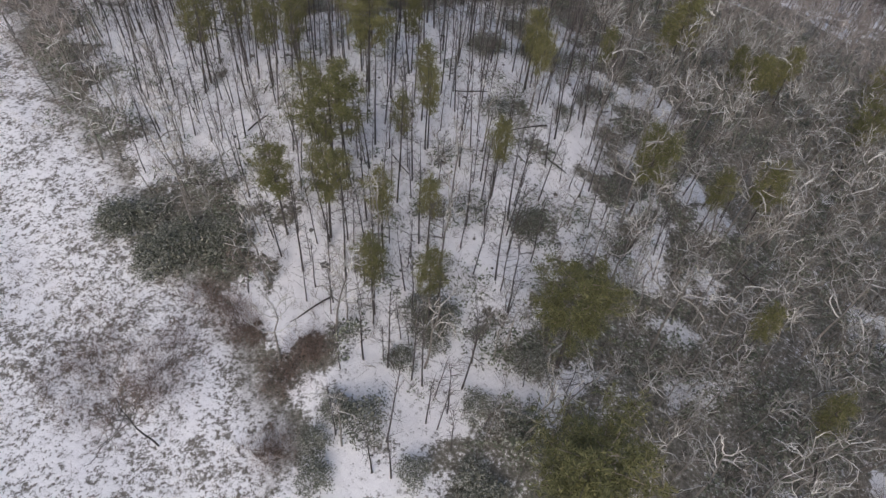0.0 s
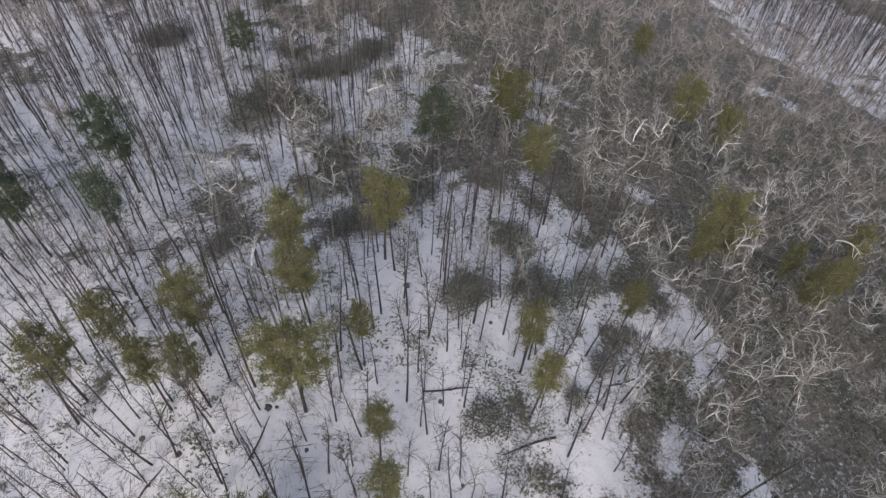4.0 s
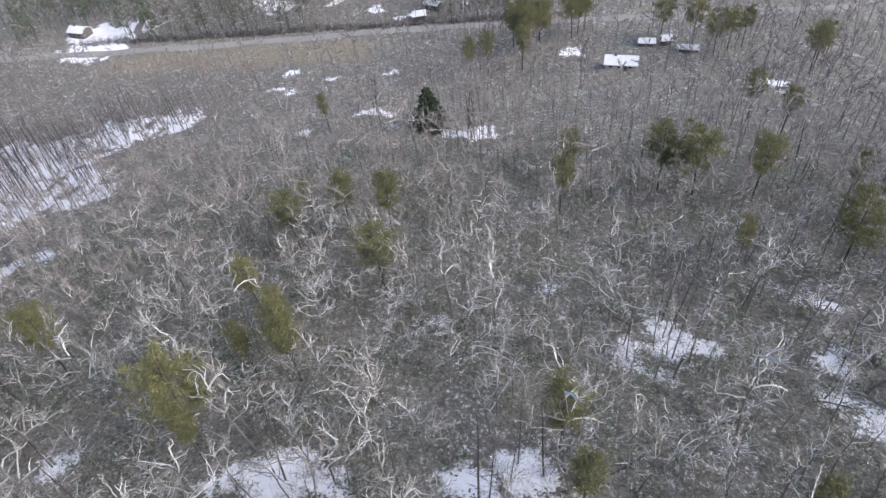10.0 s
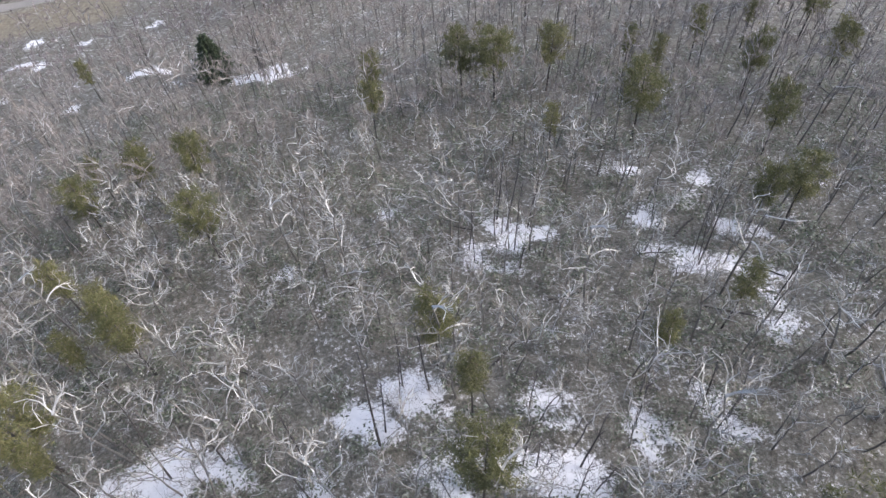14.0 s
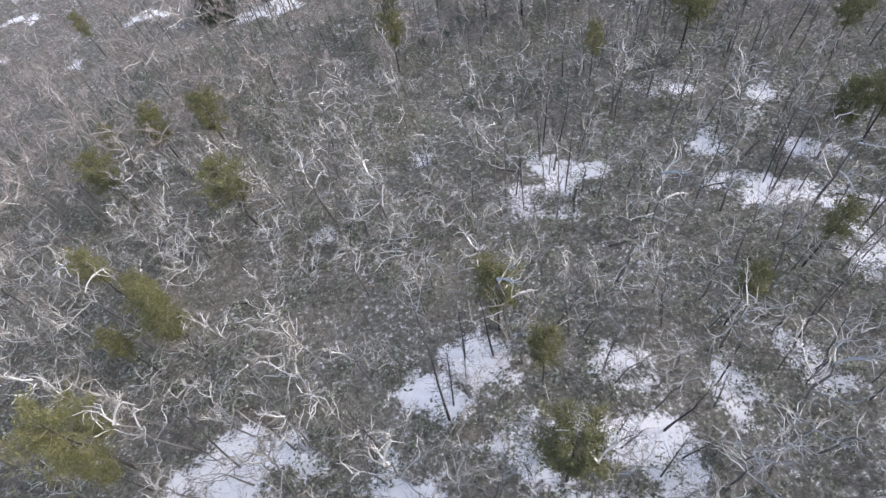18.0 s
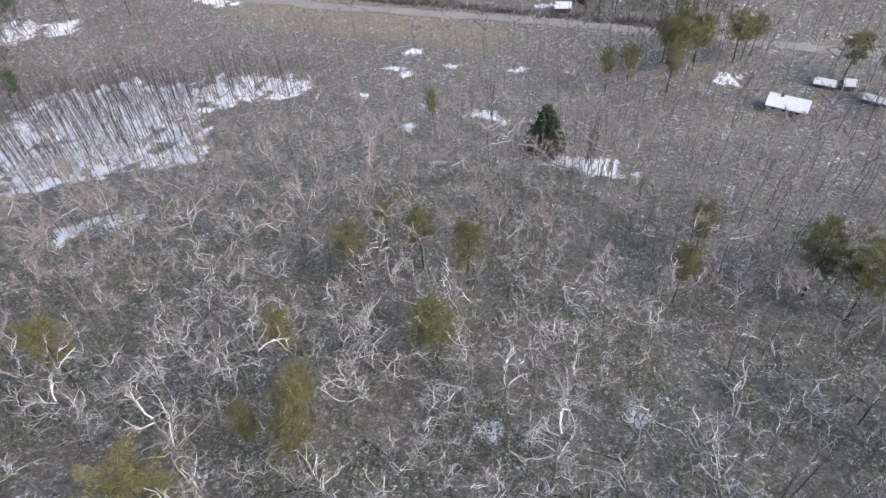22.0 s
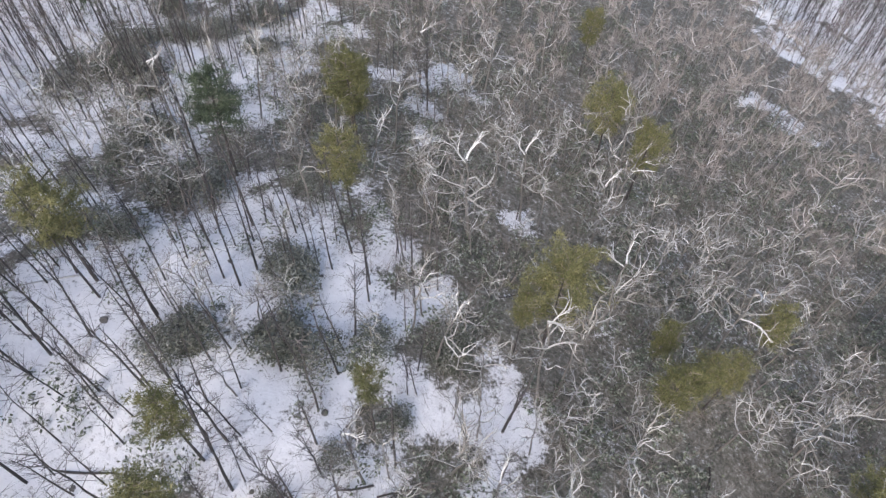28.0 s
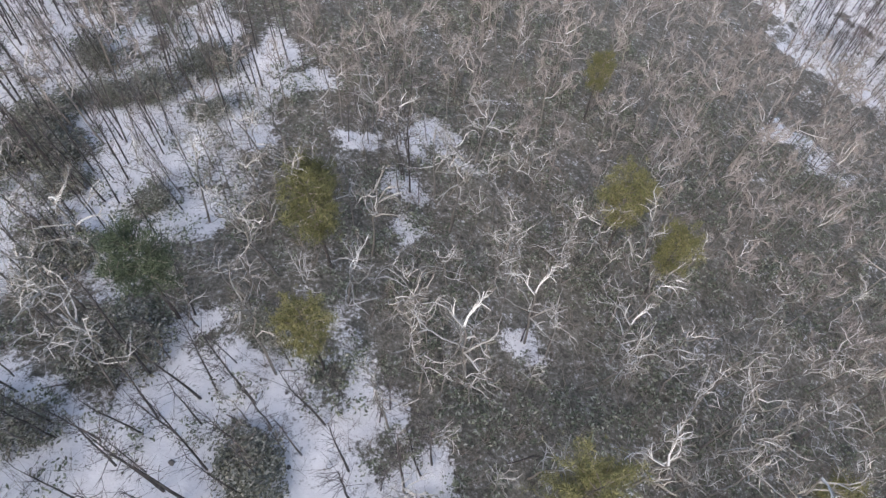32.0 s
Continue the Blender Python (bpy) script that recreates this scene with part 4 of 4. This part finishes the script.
def strip(name, pts, width, mat, label, lift, kind="structure"):
    """A band laid over the ground along a line."""
    pts = np.array(pts, float)
    u = np.linspace(0, 1, 120)
    s = np.linspace(0, 1, len(pts))
    x, y = np.interp(u, s, pts[:, 0]), np.interp(u, s, pts[:, 1])
    t = np.gradient(np.stack([x, y], 1), axis=0)
    t /= np.linalg.norm(t, axis=1, keepdims=True)
    offs = np.linspace(-0.5, 0.5, 5) * width
    px, py = x[:, None] - t[:, 1:] * offs, y[:, None] + t[:, :1] * offs
    v = np.stack([px, py, height(px, py) + lift], -1).reshape(-1, 3)
    i = np.arange(len(v)).reshape(120, 5)
    f = np.stack([i[:-1, :-1], i[1:, :-1], i[1:, 1:], i[:-1, 1:]], -1).reshape(-1, 4)
    return tagged(new(name, build_mesh(name, v, f, [mat])), label, "road", kind=kind)


strip("road", [(224, -60), (226, 40), (226, 90), (224.5, 125), (223, 160), (222.5, 190), (222, 235), (226, 330)], 4.6, ROAD, "narrow grey country road along the valley", 0.16)


# dark brush along the far side of the road, and the evergreens beyond it
verge = np.stack([229.2 + np.abs(rng.normal(0, 2.4, 1300)), rng.uniform(45, 215, 1300)], 1)
strew("roadside_brush", TUFT, verge, [STEM_TWIG], "dark leafless brush along the road's ditch", "brush", rng)
ever = scatter(rng, (231, 340, 40, 260), 5.2, lambda x, y: np.where(openness(x, y) < 0.5, 0.6, 0.25) * (1 - built(x, y)) * (wobble(x, y, 6) > -0.35))
strew("valley_evergreens", [pine_tree(np.random.default_rng(350 + i), 11, 5, 20, 0.25, 7, 4, 2.8) for i in range(3)], ever, [BARK, BARK, NEEDLE_DARK], "dark evergreens across the valley road", "evergreens", rng)

SNOW = varied("roof_snow", [(0.2, (0.72, 0.72, 0.75)), (0.8, (0.86, 0.86, 0.88))], 0.6, 0.7)
SIDING = varied("pale_siding", [(0.2, (0.38, 0.36, 0.33)), (0.8, (0.5, 0.48, 0.45))], 0.8)
DARK_WOOD = varied("weathered_boards", [(0.2, (0.08, 0.07, 0.06)), (0.8, (0.17, 0.15, 0.13))], 0.8)
GLASS = varied("dark_pane", [(0.2, (0.02, 0.022, 0.025)), (0.8, (0.04, 0.042, 0.045))], 0.8, 0.1)


def box(bm, x0, x1, y0, y1, z0, z1):
    v = [bm.verts.new(c) for c in ((x0, y0, z0), (x1, y0, z0), (x1, y1, z0), (x0, y1, z0), (x0, y0, z1), (x1, y0, z1), (x1, y1, z1), (x0, y1, z1))]
    for f in ((3, 2, 1, 0), (4, 5, 6, 7), (0, 1, 5, 4), (1, 2, 6, 5), (2, 3, 7, 6), (3, 0, 4, 7)):
        bm.faces.new([v[i] for i in f])


def part(name, bm, material, parent, label=""):
    me = bpy.data.meshes.new(name)
    bm.normal_update()
    bm.to_mesh(me)
    bm.free()
    me.materials.append(material)
    ob = new(name, me)
    ob.parent = parent
    if label:
        ob["label"] = label
    return ob


def cottage(x, y, turn, long, wide, wall_h, rise, label, wall_mat, category="house"):
    """A gabled building with a snowy roof, its ridge along its own y."""
    top = tagged(new("house" if category == "house" else "shed"), label, category)
    zs = [float(height(x + a, y + b)) for a in (-wide / 2, wide / 2) for b in (-long / 2, long / 2)]
    top.matrix_basis = pose(x, y, max(zs), 0, 0, turn)
    low = min(zs) - max(zs) - 0.3
    bm = bmesh.new()
    w, l = wide / 2, long / 2
    prof = [(-w, low), (w, low), (w, wall_h), (0, wall_h + rise), (-w, wall_h)]
    a = [bm.verts.new((px, -l, pz)) for px, pz in prof]
    b = [bm.verts.new((px, l, pz)) for px, pz in prof]
    bm.faces.new(a)
    bm.faces.new(b[::-1])
    for i in range(5):
        k = (i + 1) % 5
        bm.faces.new((a[i], b[i], b[k], a[k]))
    bmesh.ops.recalc_face_normals(bm, faces=bm.faces)
    part("wall", bm, wall_mat, top)
    for side in (-1, 1):
        bm = bmesh.new()
        e = 0.45
        sl = rise / w
        p = [(0, wall_h + rise + 0.06), (side * (w + e), wall_h - e * sl + 0.06), (side * (w + e), wall_h - e * sl + 0.30), (0, wall_h + rise + 0.34)]
        a = [bm.verts.new((px, -l - e, pz)) for px, pz in p]
        b = [bm.verts.new((px, l + e, pz)) for px, pz in p]
        bm.faces.new(a)
        bm.faces.new(b[::-1])
        for i in range(4):
            k = (i + 1) % 4
            bm.faces.new((a[i], b[i], b[k], a[k]))
        bmesh.ops.recalc_face_normals(bm, faces=bm.faces)
        part("roof", bm, SNOW, top, "roof slope under smooth snow")
    if category == "house":
        for side in (-1, 1):
            for k in (-0.3, 0.05, 0.32):
                bm = bmesh.new()
                xx = side * (w + 0.03)
                box(bm, xx - 0.03, xx + 0.03, k * long - 0.5, k * long + 0.5, 0.9, 1.9)
                frame_ob = part("window", bm, SIDING, top)
                bm = bmesh.new()
                box(bm, xx + side * 0.02, xx + side * 0.045, k * long - 0.42, k * long + 0.42, 0.98, 1.82)
                part("pane", bm, GLASS, frame_ob)
        bm = bmesh.new()
        box(bm, -w - 0.05, -w + 0.02, -0.16 * long - 0.45, -0.16 * long + 0.45, 0.0, 2.05)
        part("door", bm, DARK_WOOD, top)
        bm = bmesh.new()
        box(bm, -0.35, 0.35, l * 0.4 - 0.35, l * 0.4 + 0.35, wall_h + rise * 0.6, wall_h + rise + 0.9)
        part("chimney", bm, DARK_WOOD, top)
    return top


cottage(183.5, 22.0, -12, 8.6, 5.4, 1.9, 1.2, "pale house with a smooth snow-covered roof among bare trees", SIDING)
cottage(201.5, 11.5, -10, 4.4, 2.6, 1.2, 0.7, "small shed with snow on its roof behind the house", DARK_WOOD, "shed")
cottage(201.0, 6.0, 5, 2.6, 2.2, 1.9, 0.9, "small shed with snow on its roof behind the house", DARK_WOOD, "shed")
cottage(195.0, 0.5, -15, 5.6, 2.2, 1.2, 0.6, "low lean shed with a snowy roof", DARK_WOOD, "shed")
cottage(270.0, 62.0, 15, 11.5, 4.2, 2.6, 0.7, "long low trailer home with a snowy roof", SIDING)
cottage(264.0, 51.0, 15, 5.0, 3.2, 2.2, 0.8, "small outbuilding with a snowy roof", DARK_WOOD, "shed")
cottage(243.5, 81.0, -30, 5.5, 3.2, 2.2, 0.8, "weathered shed with a snowy roof by the road", DARK_WOOD, "shed")
cottage(234.5, 85.5, 10, 4.5, 3.0, 2.0, 1.0, "dark weathered shed beside the road", DARK_WOOD, "shed")
cottage(240.0, 219.0, -15, 7.0, 5.0, 2.2, 1.3, "weathered house with a snowy roof beside the snowy yard", DARK_WOOD)
cottage(270.0, 98.0, 40, 8.0, 4.0, 2.4, 0.9, "long shed with a snowy roof across the road", DARK_WOOD, "shed")
GRAVEL = varied("grey_gravel", [(0.2, (0.14, 0.125, 0.11)), (0.8, (0.26, 0.24, 0.21))], 0.4)
strip("driveway", [(224, 185), (232, 190), (240, 196), (262, 201)], 3.0, GRAVEL, "gravel driveway off the valley road", 0.2)
strip("track", [(250, 60), (244, 52), (236, 60), (231, 74)], 2.6, GRAVEL, "gravel track to the trailer home", 0.2)

# ---- stumps, stones and fallen wood in the snow ----
def stone(rng, r):
    bm = bmesh.new()
    bmesh.ops.create_icosphere(bm, subdivisions=2, radius=r)
    shift = Vector((rng.uniform(0, 50), 0, 0))
    for v in bm.verts:
        v.co *= 1 + 0.55 * noise.noise(v.co * 1.6 / r + shift)
        v.co.z *= 0.62
    me = bpy.data.meshes.new("stone")
    bm.to_mesh(me)
    bm.free()
    me.materials.append(ROCK)
    return me


ROCK = varied("dark_rock", [(0.2, (0.05, 0.047, 0.045)), (0.8, (0.16, 0.15, 0.14))], 2.0)
meshes = [stone(rng, r) for r in (0.28, 0.36, 0.22, 0.4)]
rocks = scatter(rng, (-25, 45, 18, 115), 5.5, lambda x, y: closed(x, y) * (openness(x, y) > 0.8) * 0.75)
rocks = rng.permutation(rocks)
for x, y in rocks[:40]:
    ob = tagged(new("stone", meshes[rng.integers(4)]), "dark bare stone lying in the snow", "stone", "stones in the snow")
    ob.matrix_basis = place(x, y, rng.uniform(0.5, 1.1), rng.uniform(0, 6.28), 0.02)


def log(rng, length, r):
    g = Geo()
    path = bend(rng, (-length / 2, 0, r), (1, 0, 0), length, 6, 0.06, 0.0)
    path[:, 2] = r * 0.9
    g.tube(path, r, r * 0.5, 6)
    for q, way in zip(*along(rng, path, 4, 0.3)):
        g.tube(bend(rng, q, way / np.linalg.norm(way) + rng.normal(0, 0.8, 3) + (0, 0, 0.5), length * 0.16, 3, 0.2, 0.0), r * 0.3, r * 0.1, 3)
    return g


logs = [log(np.random.default_rng(500 + i), a, r).mesh("fallen_log", [m]) for i, (a, r, m) in enumerate([(6, 0.13, BARK), (7.5, 0.11, BLEACHED), (5, 0.1, BARK)])]
downs = scatter(rng, (-20, 70, 15, 110), 11.0, lambda x, y: closed(x, y) * 0.6)
for x, y in downs[:45]:
    k = rng.integers(3)
    ob = tagged(new("fallen_log", logs[k]), "bleached fallen trunk on the forest floor" if k == 1 else "dark fallen trunk lying in snow", "log", "fallen trunks")
    ob.matrix_basis = place(x, y, rng.uniform(0.7, 1.1), rng.uniform(0, 6.28), 0.0)
